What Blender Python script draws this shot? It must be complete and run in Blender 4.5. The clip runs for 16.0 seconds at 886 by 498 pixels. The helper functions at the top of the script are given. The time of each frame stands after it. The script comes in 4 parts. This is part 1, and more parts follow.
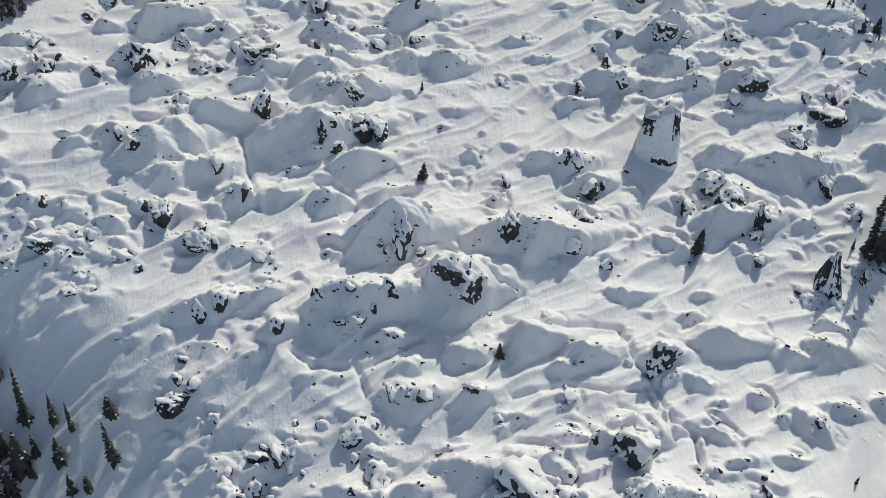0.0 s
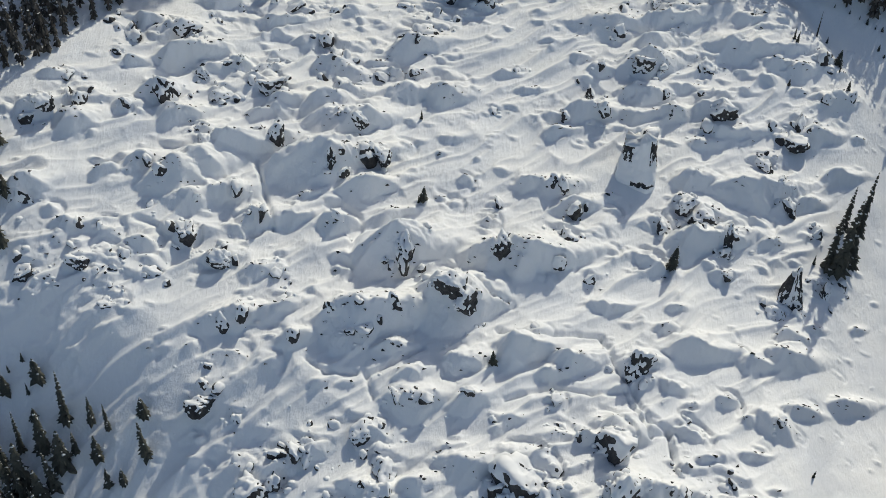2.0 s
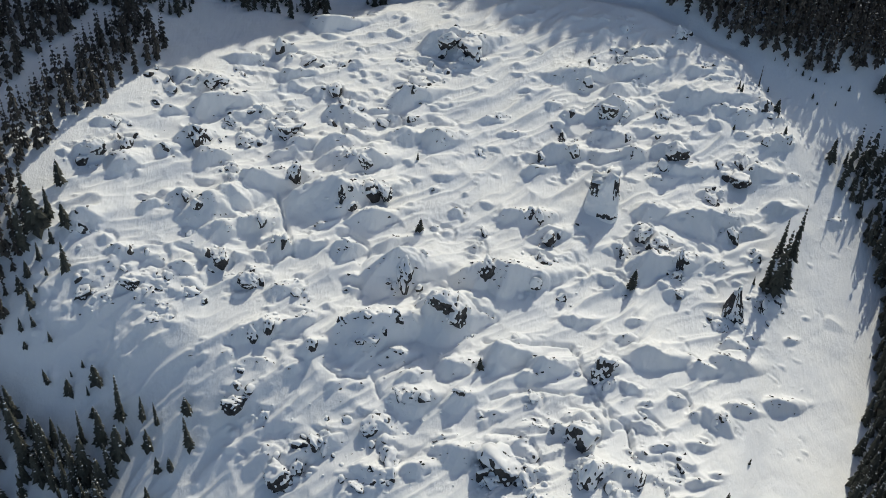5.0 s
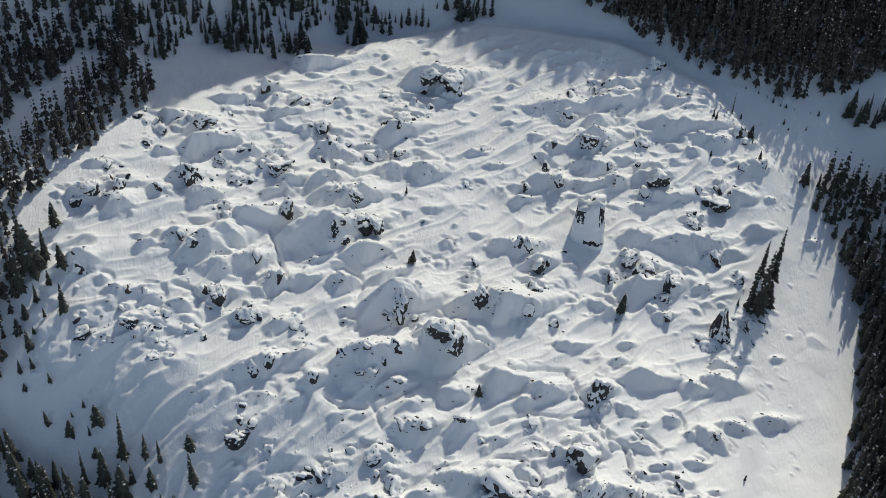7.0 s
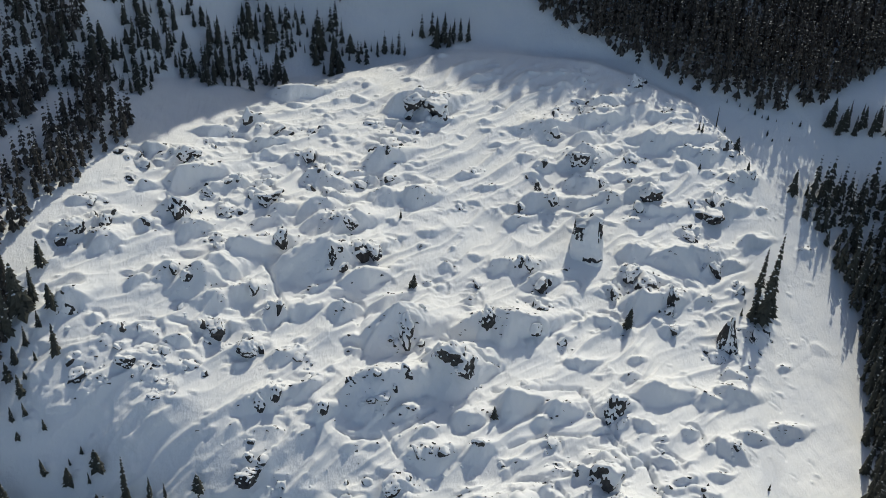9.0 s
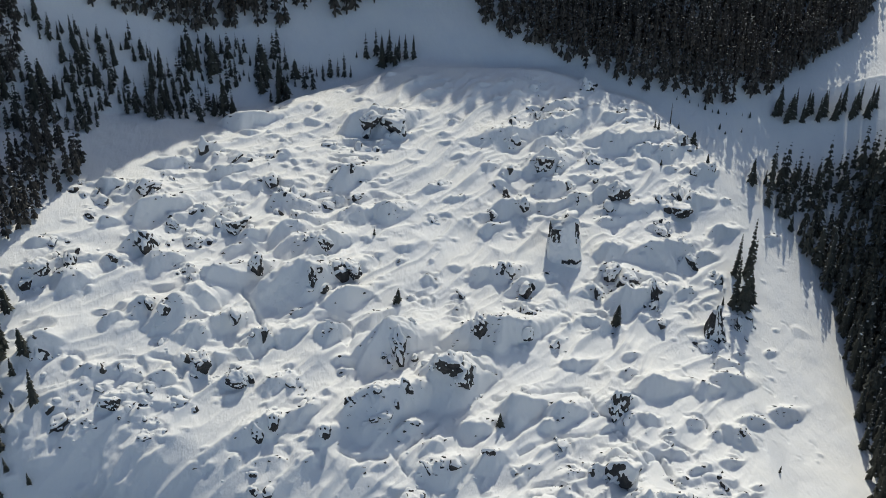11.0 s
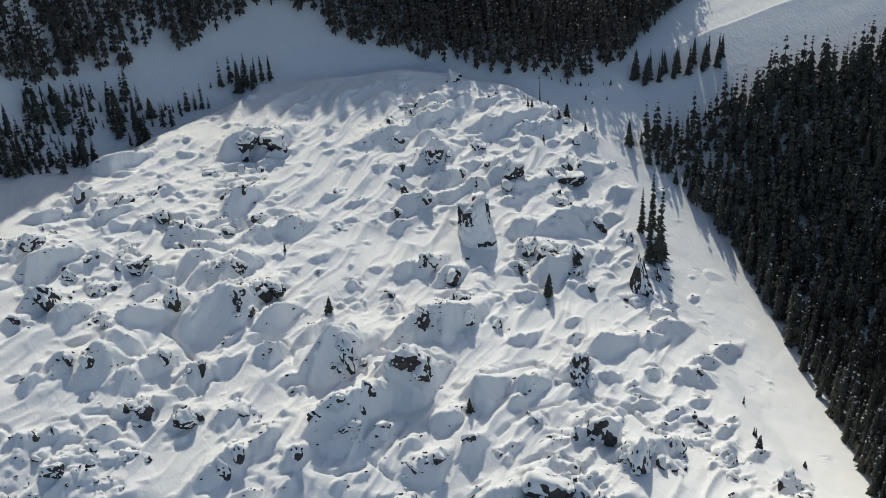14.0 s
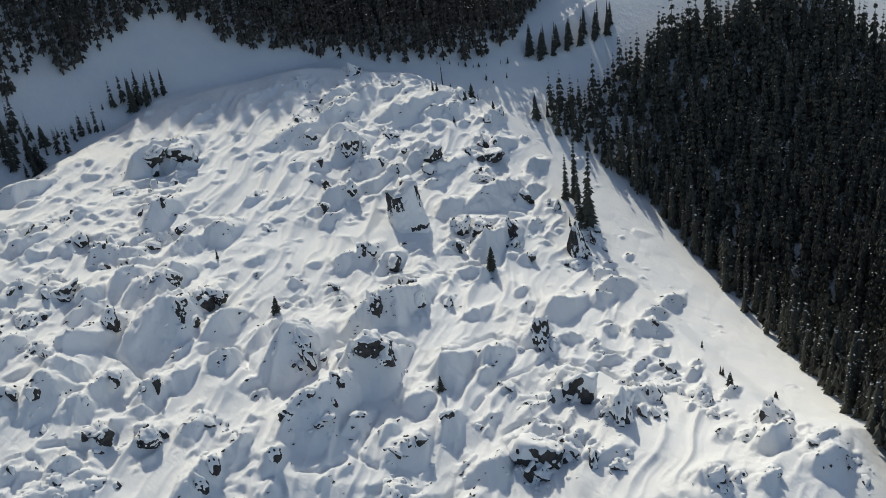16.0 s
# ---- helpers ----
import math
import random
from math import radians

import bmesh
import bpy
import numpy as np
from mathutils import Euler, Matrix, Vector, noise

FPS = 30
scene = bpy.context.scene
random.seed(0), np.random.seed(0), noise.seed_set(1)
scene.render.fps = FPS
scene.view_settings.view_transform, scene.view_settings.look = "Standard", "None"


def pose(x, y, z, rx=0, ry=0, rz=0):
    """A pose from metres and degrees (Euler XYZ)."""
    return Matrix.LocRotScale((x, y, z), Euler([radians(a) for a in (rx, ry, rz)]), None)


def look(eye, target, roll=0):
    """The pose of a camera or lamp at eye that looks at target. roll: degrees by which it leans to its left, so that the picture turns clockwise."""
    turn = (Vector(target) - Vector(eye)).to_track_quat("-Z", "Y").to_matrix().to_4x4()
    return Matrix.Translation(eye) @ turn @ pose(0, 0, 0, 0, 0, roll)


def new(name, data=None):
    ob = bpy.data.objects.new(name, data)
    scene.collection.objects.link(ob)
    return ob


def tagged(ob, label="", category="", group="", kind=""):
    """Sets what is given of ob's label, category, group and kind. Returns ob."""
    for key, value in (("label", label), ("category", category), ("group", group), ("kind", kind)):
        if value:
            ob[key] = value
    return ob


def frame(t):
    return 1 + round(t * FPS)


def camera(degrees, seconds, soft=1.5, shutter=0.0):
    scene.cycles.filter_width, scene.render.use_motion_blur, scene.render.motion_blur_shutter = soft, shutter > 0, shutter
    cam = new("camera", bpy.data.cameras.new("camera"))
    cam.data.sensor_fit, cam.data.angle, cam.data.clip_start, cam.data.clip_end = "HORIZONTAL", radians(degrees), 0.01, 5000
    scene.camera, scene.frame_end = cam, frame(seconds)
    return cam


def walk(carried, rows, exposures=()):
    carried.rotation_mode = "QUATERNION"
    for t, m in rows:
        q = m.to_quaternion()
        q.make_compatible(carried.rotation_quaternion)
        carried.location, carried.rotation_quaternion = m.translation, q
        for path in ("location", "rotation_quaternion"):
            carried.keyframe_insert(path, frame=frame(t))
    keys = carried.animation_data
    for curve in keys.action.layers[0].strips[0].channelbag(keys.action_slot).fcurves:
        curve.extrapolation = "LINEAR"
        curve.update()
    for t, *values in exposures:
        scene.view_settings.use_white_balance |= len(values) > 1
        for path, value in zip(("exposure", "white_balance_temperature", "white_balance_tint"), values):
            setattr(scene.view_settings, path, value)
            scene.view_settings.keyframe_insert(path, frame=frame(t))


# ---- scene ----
def aim(x, y, z, yaw, pitch, roll):
    """A camera pose from metres and degrees: yaw to the right of +y, pitch up, roll to the left."""
    return pose(x, y, z, 90 + pitch, 0, -yaw) @ pose(0, 0, 0, 0, 0, roll)


cam = camera(42.20, 16.0, soft=0.75)
PATH = [
    (0.0, aim(7.49, -169.18, 126.93, -5.48, -42.42, 0.85)),
    (0.5, aim(7.25, -172.00, 129.93, -5.25, -42.32, 1.04)),
    (1.0, aim(6.49, -175.00, 133.21, -4.80, -42.25, 1.34)),
    (1.5, aim(6.35, -177.98, 137.00, -4.60, -42.27, 1.50)),
    (2.0, aim(6.55, -181.45, 140.93, -4.57, -42.22, 1.54)),
    (2.5, aim(6.49, -185.24, 145.06, -4.39, -42.12, 1.68)),
    (3.0, aim(6.35, -189.29, 149.29, -4.20, -42.02, 1.91)),
    (3.5, aim(6.86, -194.14, 153.83, -4.23, -41.83, 1.89)),
    (4.0, aim(6.70, -198.84, 158.92, -4.04, -41.81, 2.12)),
    (6.5, aim(0.44, -212.23, 167.52, -1.17, -39.78, 2.47)),
    (7.0, aim(-2.20, -211.68, 165.52, -0.34, -39.13, 2.52)),
    (7.5, aim(-4.95, -211.36, 163.21, 0.48, -38.38, 2.45)),
    (8.0, aim(-7.85, -211.32, 160.74, 1.36, -37.60, 2.29)),
    (8.5, aim(-11.39, -211.17, 157.90, 2.38, -36.82, 2.14)),
    (11.0, aim(-31.38, -208.76, 143.69, 9.56, -33.26, 0.19)),
    (11.5, aim(-35.37, -207.82, 140.69, 11.45, -32.46, -0.45)),
    (12.0, aim(-39.59, -206.71, 137.76, 13.45, -31.66, -1.15)),
    (12.5, aim(-43.48, -205.37, 135.16, 15.31, -31.27, -1.87)),
    (13.0, aim(-47.50, -203.97, 132.36, 17.26, -30.92, -2.62)),
    (13.5, aim(-51.23, -202.54, 129.62, 19.29, -30.58, -3.41)),
    (14.0, aim(-55.03, -200.97, 126.87, 21.53, -30.27, -4.44)),
    (14.5, aim(-58.63, -199.22, 124.30, 23.69, -30.03, -5.38)),
    (15.0, aim(-62.27, -197.42, 121.85, 25.79, -29.81, -6.37)),
    (15.5, aim(-65.59, -195.31, 119.52, 27.67, -29.63, -7.20)),
    (16.0, aim(-68.88, -192.93, 117.28, 29.59, -29.51, -8.07)),
]
walk(cam, PATH)

# ---- light ----
SUN_AZ, SUN_EL = radians(22), radians(41)
world = bpy.data.worlds.new("winter_sky")
scene.world = world
world.use_nodes = True
wn = world.node_tree
sky = wn.nodes.new("ShaderNodeTexSky")
sky.sky_type = "NISHITA"
sky.sun_disc = False
sky.sun_elevation, sky.sun_rotation = SUN_EL, SUN_AZ
sky.altitude, sky.air_density, sky.dust_density, sky.ozone_density = 1500, 0.7, 3.2, 1.0
wn.links.new(sky.outputs[0], wn.nodes["Background"].inputs[0])
wn.nodes["Background"].inputs[1].default_value = 0.124
sun = new("sun", bpy.data.lights.new("sun", "SUN"))
sun.data.energy, sun.data.angle, sun.data.color = 2.45, radians(0.53), (1.0, 0.96, 0.9)
sun.matrix_world = look((0, 0, 0), (-math.sin(SUN_AZ) * math.cos(SUN_EL), -math.cos(SUN_AZ) * math.cos(SUN_EL), -math.sin(SUN_EL)))
scene.view_settings.exposure = 0.08
scene.view_settings.use_white_balance = True
scene.view_settings.white_balance_temperature, scene.view_settings.white_balance_tint = 7150, 3.5


# ---- materials ----
def material(name, rough):
    m = bpy.data.materials.new(name)
    m.use_nodes = True
    t = m.node_tree
    b = t.nodes["Principled BSDF"]
    b.inputs["Roughness"].default_value = rough
    return m, t, b


def texture(t, scale, detail=6, rough=0.6, squeeze=(1, 1, 1), turn=0.0):
    co, mp, n = (t.nodes.new("ShaderNode" + k) for k in ("TexCoord", "Mapping", "TexNoise"))
    mp.inputs["Scale"].default_value = squeeze
    mp.inputs["Rotation"].default_value = (0, 0, turn)
    n.inputs["Scale"].default_value, n.inputs["Detail"].default_value, n.inputs["Roughness"].default_value = scale, detail, rough
    t.links.new(co.outputs["Object"], mp.inputs[0])
    t.links.new(mp.outputs[0], n.inputs["Vector"])
    return n.outputs["Fac"]


def ramp(t, fac, *stops):
    r = t.nodes.new("ShaderNodeValToRGB")
    while len(r.color_ramp.elements) < len(stops):
        r.color_ramp.elements.new(0.5)
    for e, (p, c) in zip(r.color_ramp.elements, stops):
        e.position, e.color = p, (*c, 1)
    t.links.new(fac, r.inputs[0])
    return r.outputs[0]


def relief(t, b, fac, strength, depth, before=None):
    n = t.nodes.new("ShaderNodeBump")
    n.inputs["Strength"].default_value, n.inputs["Distance"].default_value = strength, depth
    t.links.new(fac, n.inputs["Height"])
    if before:
        t.links.new(before, n.inputs["Normal"])
    t.links.new(n.outputs[0], b.inputs["Normal"])
    return n.outputs[0]


def snow_material(name, grain, wind):
    m, t, b = material(name, 0.7)
    t.links.new(ramp(t, texture(t, 0.09, 5), (0.3, (0.80, 0.82, 0.85)), (0.7, (0.88, 0.885, 0.88))), b.inputs["Base Color"])
    first = relief(t, b, texture(t, 0.62, 8, 0.68, (1.0, 0.35, 1.0), radians(50)), wind, 0.8)
    second = relief(t, b, texture(t, 1.5, 4, 0.55), 0.4 * wind, 0.35, first)
    relief(t, b, texture(t, 6.0, 4), grain, 0.05, second)
    b.inputs["Specular IOR Level"].default_value = 0.25
    return m


SNOW = snow_material("wind_packed_snow", 0.1, 0.46)
CAP_SNOW = snow_material("fresh_cap_snow", 0.3, 0.2)

ROCK, t, b = material("dark_lichened_rock", 0.85)
t.links.new(ramp(t, texture(t, 0.8, 9, 0.7), (0.3, (0.016, 0.016, 0.018)), (0.55, (0.045, 0.044, 0.045)), (0.78, (0.12, 0.115, 0.11))), b.inputs["Base Color"])
relief(t, b, texture(t, 1.6, 10, 0.7), 0.9, 0.35)

NEEDLES, t, b = material("dark_fir_needles", 0.8)
t.links.new(ramp(t, texture(t, 0.9, 5), (0.3, (0.030, 0.033, 0.026)), (0.7, (0.078, 0.078, 0.060))), b.inputs["Base Color"])
# Brown needles with grey frost streaks, lightened throughout to paint in distance haze.
HAZED_FROSTED, t, b = material("hazed_frosty_needles", 0.85)
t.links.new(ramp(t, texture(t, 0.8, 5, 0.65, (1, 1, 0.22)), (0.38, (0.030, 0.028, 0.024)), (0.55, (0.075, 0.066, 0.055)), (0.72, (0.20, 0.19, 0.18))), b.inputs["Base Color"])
BARK, t, b = material("grey_brown_bark", 0.9)
t.links.new(ramp(t, texture(t, 3, 6, 0.6, (1, 1, 0.2)), (0.3, (0.03, 0.024, 0.02)), (0.7, (0.09, 0.075, 0.06))), b.inputs["Base Color"])


# ---- small tools ----
def hashed(i, j, seed):
    n = (i * 374761393 + j * 668265263 + seed * 974634777) & 0xFFFFFFFF
    n = ((n ^ (n >> 13)) * 1274126177) & 0xFFFFFFFF
    return ((n ^ (n >> 16)) & 0xFFFF) / 65535.0


def value_noise(x, y, seed):
    xi, yi = np.floor(x).astype(np.int64), np.floor(y).astype(np.int64)
    u, v = x - xi, y - yi
    u, v = u * u * u * (u * (u * 6 - 15) + 10), v * v * v * (v * (v * 6 - 15) + 10)
    a, b_, c, d = hashed(xi, yi, seed), hashed(xi + 1, yi, seed), hashed(xi, yi + 1, seed), hashed(xi + 1, yi + 1, seed)
    return (a * (1 - u) + b_ * u) * (1 - v) + (c * (1 - u) + d * u) * v - 0.5


def fbm(x, y, seed, octaves=4):
    out, amp = 0 * x, 1.0
    for k in range(octaves):
        out, amp, x, y = out + amp * value_noise(x + 17.3 * k, y - 9.1 * k, seed + k), amp * 0.5, x * 2.03, y * 2.03
    return out


def ease(a, b_, x):
    s = np.clip((x - a) / (b_ - a), 0, 1)
    return s * s * (3 - 2 * s)


def shape(verts, faces, mat, name, smooth=True):
    me = bpy.data.meshes.new(name)
    me.from_pydata(verts, [], faces)
    me.materials.append(mat)
    if smooth:
        me.polygons.foreach_set("use_smooth", [True] * len(me.polygons))
    return me


def part(name, me, parent, label=""):
    ob = new(name, me)
    ob.parent = parent
    if label:
        tagged(ob, label)
    return ob


# ---- lie of the land ----
RIM = ((-88, -42), (-79, -16), (-57, 13), (-26, 44), (3, 56), (37, 49), (61, 38), (75, 22), (75, 4), (65, -22), (60, -48), (54, -70),
       (50, -84), (53, -99), (44, -112), (36, -130), (-30, -130), (-60, -92), (-80, -62))


def inside(x, y):
    """Signed distance to the rim of the boulder field, positive within it."""
    d, odd = np.full(np.shape(x), 1e9), np.zeros(np.shape(x), bool)
    for (ax, ay), (bx, by) in zip(RIM, RIM[1:] + RIM[:1]):
        ex, ey = bx - ax, by - ay
        s = np.clip(((x - ax) * ex + (y - ay) * ey) / (ex * ex + ey * ey), 0, 1)
        d = np.minimum(d, np.hypot(x - ax - s * ex, y - ay - s * ey))
        odd ^= ((ay > y) != (by > y)) & (x < ex * (y - ay) / (ey + 1e-9) + ax)
    return np.where(odd, d, -d)


def lay(x, y):
    """Height of the slope without its bumps: a tilted boulder field, a piste to its right, woods rising behind."""
    off = np.clip(x, -110, 110) - 8
    back = 56 - np.where(off < 0, 0.0045, 0.0014) * off ** 2
    u, v = np.clip(x / 100, -1.05, 1.0), np.clip(np.minimum(y, back + 4) / 100, -1.0, 0.6)
    z = 13.35 + 22.12 * v - 2.78 * v ** 2 - 10.57 * v ** 3 + u * (-16.4 + 18.1 * v + 32.86 * v ** 2) + u ** 2 * (-0.97 + 8.16 * v) - 9.5 * u ** 3
    q = np.maximum(y - back - 1, 0)
    right = ease(20, 80, x)
    # The hill's unseen crest is shaped to throw shade as far as the rim.
    crest = np.interp(x, (-110, -57, -40, -20, 10, 60, 110, 150), (190, 184, 158, 122, 61, 8, 2, 0))
    rise = 0.80 * np.minimum(q, 26)
    shade_hill = (crest - 21 * (1 - right)) * ease(22, 84, q) * (1 - ease(500, 900, q))
    shade_hill = np.maximum(shade_hill, (0.93 * np.clip(q - 12, 0, 450) - rise * (1 - right)) * (1 - ease(500, 900, q)) * ease(0, 30, x) * (1 - ease(60, 100, x)))
    gentle = 0.30 * np.maximum(y - 46, 0) * (y < 900)
    z = z + rise * (1 - right) + np.minimum(gentle, 12) * right + shade_hill
    z = z + 0.12 * np.clip(x - 100, 0, 300) - 0.1 * np.clip(-x - 105, 0, 400)
    z = z - 0.2 * np.clip(-100 - y, 0, 300)
    fall = np.clip(-0.48 * (x + 55) - 0.88 * (y + 54), 0, 60)
    z = z - 0.52 * fall ** 2 / (fall + 12)
    z = z - 4.0 * ease(-58, -78, y) * (1 - ease(2, 28, x))
    out = -inside(x, y)
    hollow = 0.6 + 3.4 * ease(-40, 0, x + y * 0.6) * (1 - 0.5 * ease(40, 70, x - 0.8 * y))
    return z - hollow * ease(0, 7, out) * (1 - ease(30, 60, out))


SUN_X, SUN_Y = math.sin(SUN_AZ), math.cos(SUN_AZ)
WIND = radians(50)
DRIFTS = []


def drift(x, y, high, left, left_bend, right, right_bend, shade, scooped=False):
    """A drift with its crest at x, y: ends to both sides across the sun's way, bends along it, the length of its shade, a moat or none."""
    DRIFTS.append((x, y, high, left, left_bend, right, right_bend, shade, scooped))


drift(-56.8, -6.4, 4.6, -3.9, -4.8, 4.7, 6.9, 4.2)
drift(-54.1, -20.0, 3.8, -3.3, -2.0, 3.3, 3.2, 5.7)
drift(-64.5, -10.0, 1.8, -1.7, -2.6, 1.8, 1.7, 2.7)
drift(-62.9, -20.7, 2.3, -2.1, -1.1, 2.1, 1.4, 3.6)
drift(-76.6, -18.9, 1.7, -1.7, -1.9, 1.7, 1.6, 2.5)
drift(-70.3, -26.6, 3.4, -3.2, -1.7, 3.0, 0.7, 5.9)
drift(-76.8, -26.5, 3.0, -2.7, -3.8, 2.7, 1.3, 4.7)
drift(-64.5, 0.4, 2.9, -2.5, -0.7, 2.5, 2.0, 3.1)
drift(-60.2, -0.5, 2.4, -3.0, -2.9, 2.2, 1.0, 4.0)
drift(-58.3, -15.8, 3.2, -2.8, -4.4, 2.8, 1.6, 5.0)
drift(-42.5, 8.9, 3.0, -3.2, -2.9, 3.2, 4.1, 2.7)
drift(-41.7, -3.1, 2.3, -2.1, -3.5, 2.1, 2.0, 3.6)
drift(-46.1, -4.2, 2.2, -2.1, -2.6, 2.1, 0.4, 2.9)
drift(-41.2, -7.6, 2.1, -4.5, -1.5, 2.4, 2.2, 4.1, True)
drift(-37.7, -11.3, 2.5, -2.4, -0.6, 2.2, 3.0, 3.3)
drift(-41.5, -15.0, 1.5, -1.7, -1.6, 1.5, 2.3, 2.6)
drift(-35.0, 6.4, 2.4, -3.1, -2.9, 2.2, 2.1, 3.4)
drift(-30.1, 1.2, 3.3, -2.9, -4.1, 2.9, 1.5, 4.4)
drift(-22.6, 4.1, 1.5, -1.5, -1.9, 2.0, 1.8, 2.2)
drift(-16.4, 9.1, 4.1, -3.5, -4.9, 3.5, 3.6, 5.8)
drift(-8.8, -1.2, 3.6, -3.4, -1.0, 3.1, 1.6, 5.2)
drift(-13.9, -2.0, 2.1, -6.7, -5.7, 2.0, 3.0, 5.0)
drift(-18.3, 2.4, 1.7, -1.7, -1.0, 1.7, 1.5, 2.1, True)
drift(-14.2, 3.2, 1.5, -1.6, -1.0, 1.5, 0.9, 2.2)
drift(-8.5, 5.3, 1.2, -2.6, -1.7, 2.0, 0.6, 1.9)
drift(-29.6, -8.8, 3.9, -3.3, -5.4, 3.3, 1.7, 6.4)
drift(-25.8, -5.7, 2.9, -2.8, -1.2, 2.5, 1.4, 3.9)
drift(-26.3, -14.5, 2.8, -2.5, -0.7, 2.5, 3.0, 3.5)
drift(-23.4, -12.3, 4.3, -7.9, -7.5, 3.7, 3.4, 8.9)
drift(-6.0, -11.1, 1.4, -2.3, -1.7, 1.6, 1.2, 2.4)
drift(-36.2, -19.3, 2.8, -2.5, -2.7, 2.5, 1.8, 4.7)
drift(-40.2, -18.7, 1.7, -1.7, -0.7, 1.7, 0.5, 2.2)
drift(-3.9, 25.0, 2.0, -1.9, -1.5, 3.3, 2.5, 1.8)
drift(25.3, 26.5, 3.4, -10.2, -7.1, 3.0, 2.9, 6.6)
drift(32.2, 29.5, 3.1, -2.8, -5.0, 6.1, 8.2, 5.0)
drift(24.4, 24.0, 2.2, -2.1, -2.4, 2.1, 1.7, 3.4)
drift(30.9, 17.5, 4.3, -4.8, -6.2, 3.7, 2.1, 6.8)
drift(31.7, 23.7, 2.9, -2.6, -3.0, 3.6, 0.7, 4.4)
drift(20.8, 13.4, 2.2, -2.4, -1.7, 2.0, 1.4, 3.4)
drift(16.9, 15.8, 1.6, -1.6, -0.6, 1.6, 1.5, 2.3)
drift(6.7, 5.2, 1.4, -1.9, -1.5, 3.0, 3.1, 2.2)
drift(2.3, 8.4, 1.3, -1.7, -2.4, 2.4, 2.2, 2.1)
drift(18.0, 2.5, 3.7, -4.0, -3.4, 4.1, 3.6, 5.3)
drift(31.2, 10.0, 3.0, -6.6, -3.9, 2.7, 1.9, 4.8)
drift(28.4, 4.3, 2.1, -3.4, -1.5, 3.8, 5.8, 3.2)
drift(35.0, 7.3, 2.1, -2.0, -3.1, 3.3, 1.0, 3.2)
drift(12.4, 0.3, 1.8, -1.8, -1.7, 1.8, 2.0, 2.7)
drift(13.1, -3.9, 2.1, -2.0, -2.1, 2.0, 2.2, 3.0)
drift(44.0, 9.6, 3.4, -3.0, -2.7, 2.9, 4.4, 5.2)
drift(-3.4, 2.1, 1.3, -1.4, -0.6, 1.4, 0.5, 2.0)
drift(49.9, 26.4, 3.2, -7.3, -4.3, 9.6, 9.1, 5.4)
drift(51.6, 34.0, 1.4, -1.5, -1.5, 3.5, 2.6, 2.5)
drift(56.8, 32.5, 1.2, -3.2, -1.7, 2.7, 2.8, 1.9)
drift(58.4, 24.5, 1.9, -3.6, -2.1, 2.7, 3.2, 2.8)
drift(67.6, 28.5, 1.6, -1.9, -1.3, 1.7, 1.5, 2.7)
drift(71.7, 26.5, 1.1, -1.2, -1.8, 1.2, 1.8, 2.2)
drift(62.8, 24.3, 2.6, -2.6, -2.4, 2.3, 1.9, 4.3)
drift(37.5, 13.8, 1.6, -2.9, -2.0, 3.0, 3.3, 2.5)
drift(48.8, 15.6, 1.4, -1.8, -1.5, 3.3, 2.8, 2.1)
drift(70.5, 20.1, 2.3, -2.6, -4.5, 3.1, 0.9, 4.2)
drift(61.7, 19.4, 1.1, -1.3, -1.5, 1.8, 1.4, 1.7)
drift(57.0, 9.3, 1.0, -1.2, -0.9, 1.2, 0.8, 1.6)
drift(65.4, 10.0, 3.2, -3.4, -3.5, 3.0, 3.4, 4.5)
drift(44.9, 5.1, 2.0, -4.9, -3.3, 5.8, 6.8, 2.6)
drift(74.5, 13.4, 1.0, -1.1, -0.7, 1.1, 1.2, 1.9)
drift(-74.0, -41.7, 3.0, -2.7, -4.8, 2.7, 2.4, 6.3)
drift(-63.1, -35.6, 1.6, -1.7, -2.2, 1.6, 2.0, 3.2)
drift(-57.2, -31.8, 2.9, -2.5, -2.5, 2.5, 1.0, 4.2)
drift(-51.4, -32.5, 4.4, -3.7, -6.6, 3.7, 0.3, 8.3)
drift(-48.0, -29.0, 4.6, -3.8, -4.7, 3.8, 1.4, 7.5)
drift(-47.7, -36.3, 2.2, -4.0, -4.5, 2.1, 0.3, 4.8)
drift(-66.2, -46.0, 1.9, -2.3, -2.3, 1.8, 1.1, 2.6)
drift(-69.1, -44.2, 1.2, -1.3, -1.7, 1.3, 0.4, 2.1, True)
drift(-60.0, -45.6, 1.1, -2.3, -2.1, 2.2, 1.2, 2.7, True)
drift(-53.2, -46.2, 2.0, -3.7, -3.6, 1.9, 0.2, 2.6, True)
drift(-62.4, -51.6, 1.5, -1.6, -2.9, 1.5, 0.1, 4.3)
drift(-68.6, -51.0, 0.8, -1.2, -2.0, 1.2, -0.3, 2.5)
drift(-71.2, -52.9, 0.3, -1.2, -1.8, 1.1, 0.0, 2.5)
drift(-66.5, -49.4, 0.7, -1.3, -0.8, 1.3, 0.1, 1.6)
drift(-47.4, -42.9, 1.4, -1.8, -2.1, 1.5, 1.3, 3.1, True)
drift(-41.6, -46.1, 2.1, -2.2, -1.6, 2.0, 1.5, 3.2)
drift(-44.9, -24.1, 4.5, -3.8, -2.9, 5.2, 6.0, 4.0)
drift(-27.4, -22.2, 6.2, -7.6, -8.6, 5.0, 1.7, 10.9)
drift(-21.3, -19.8, 3.5, -4.3, -2.5, 3.1, 2.8, 5.6)
drift(-43.1, -33.3, 2.5, -2.3, -2.9, 2.3, 2.0, 3.8)
drift(-37.2, -36.7, 3.5, -3.0, -1.5, 3.0, 2.0, 4.7)
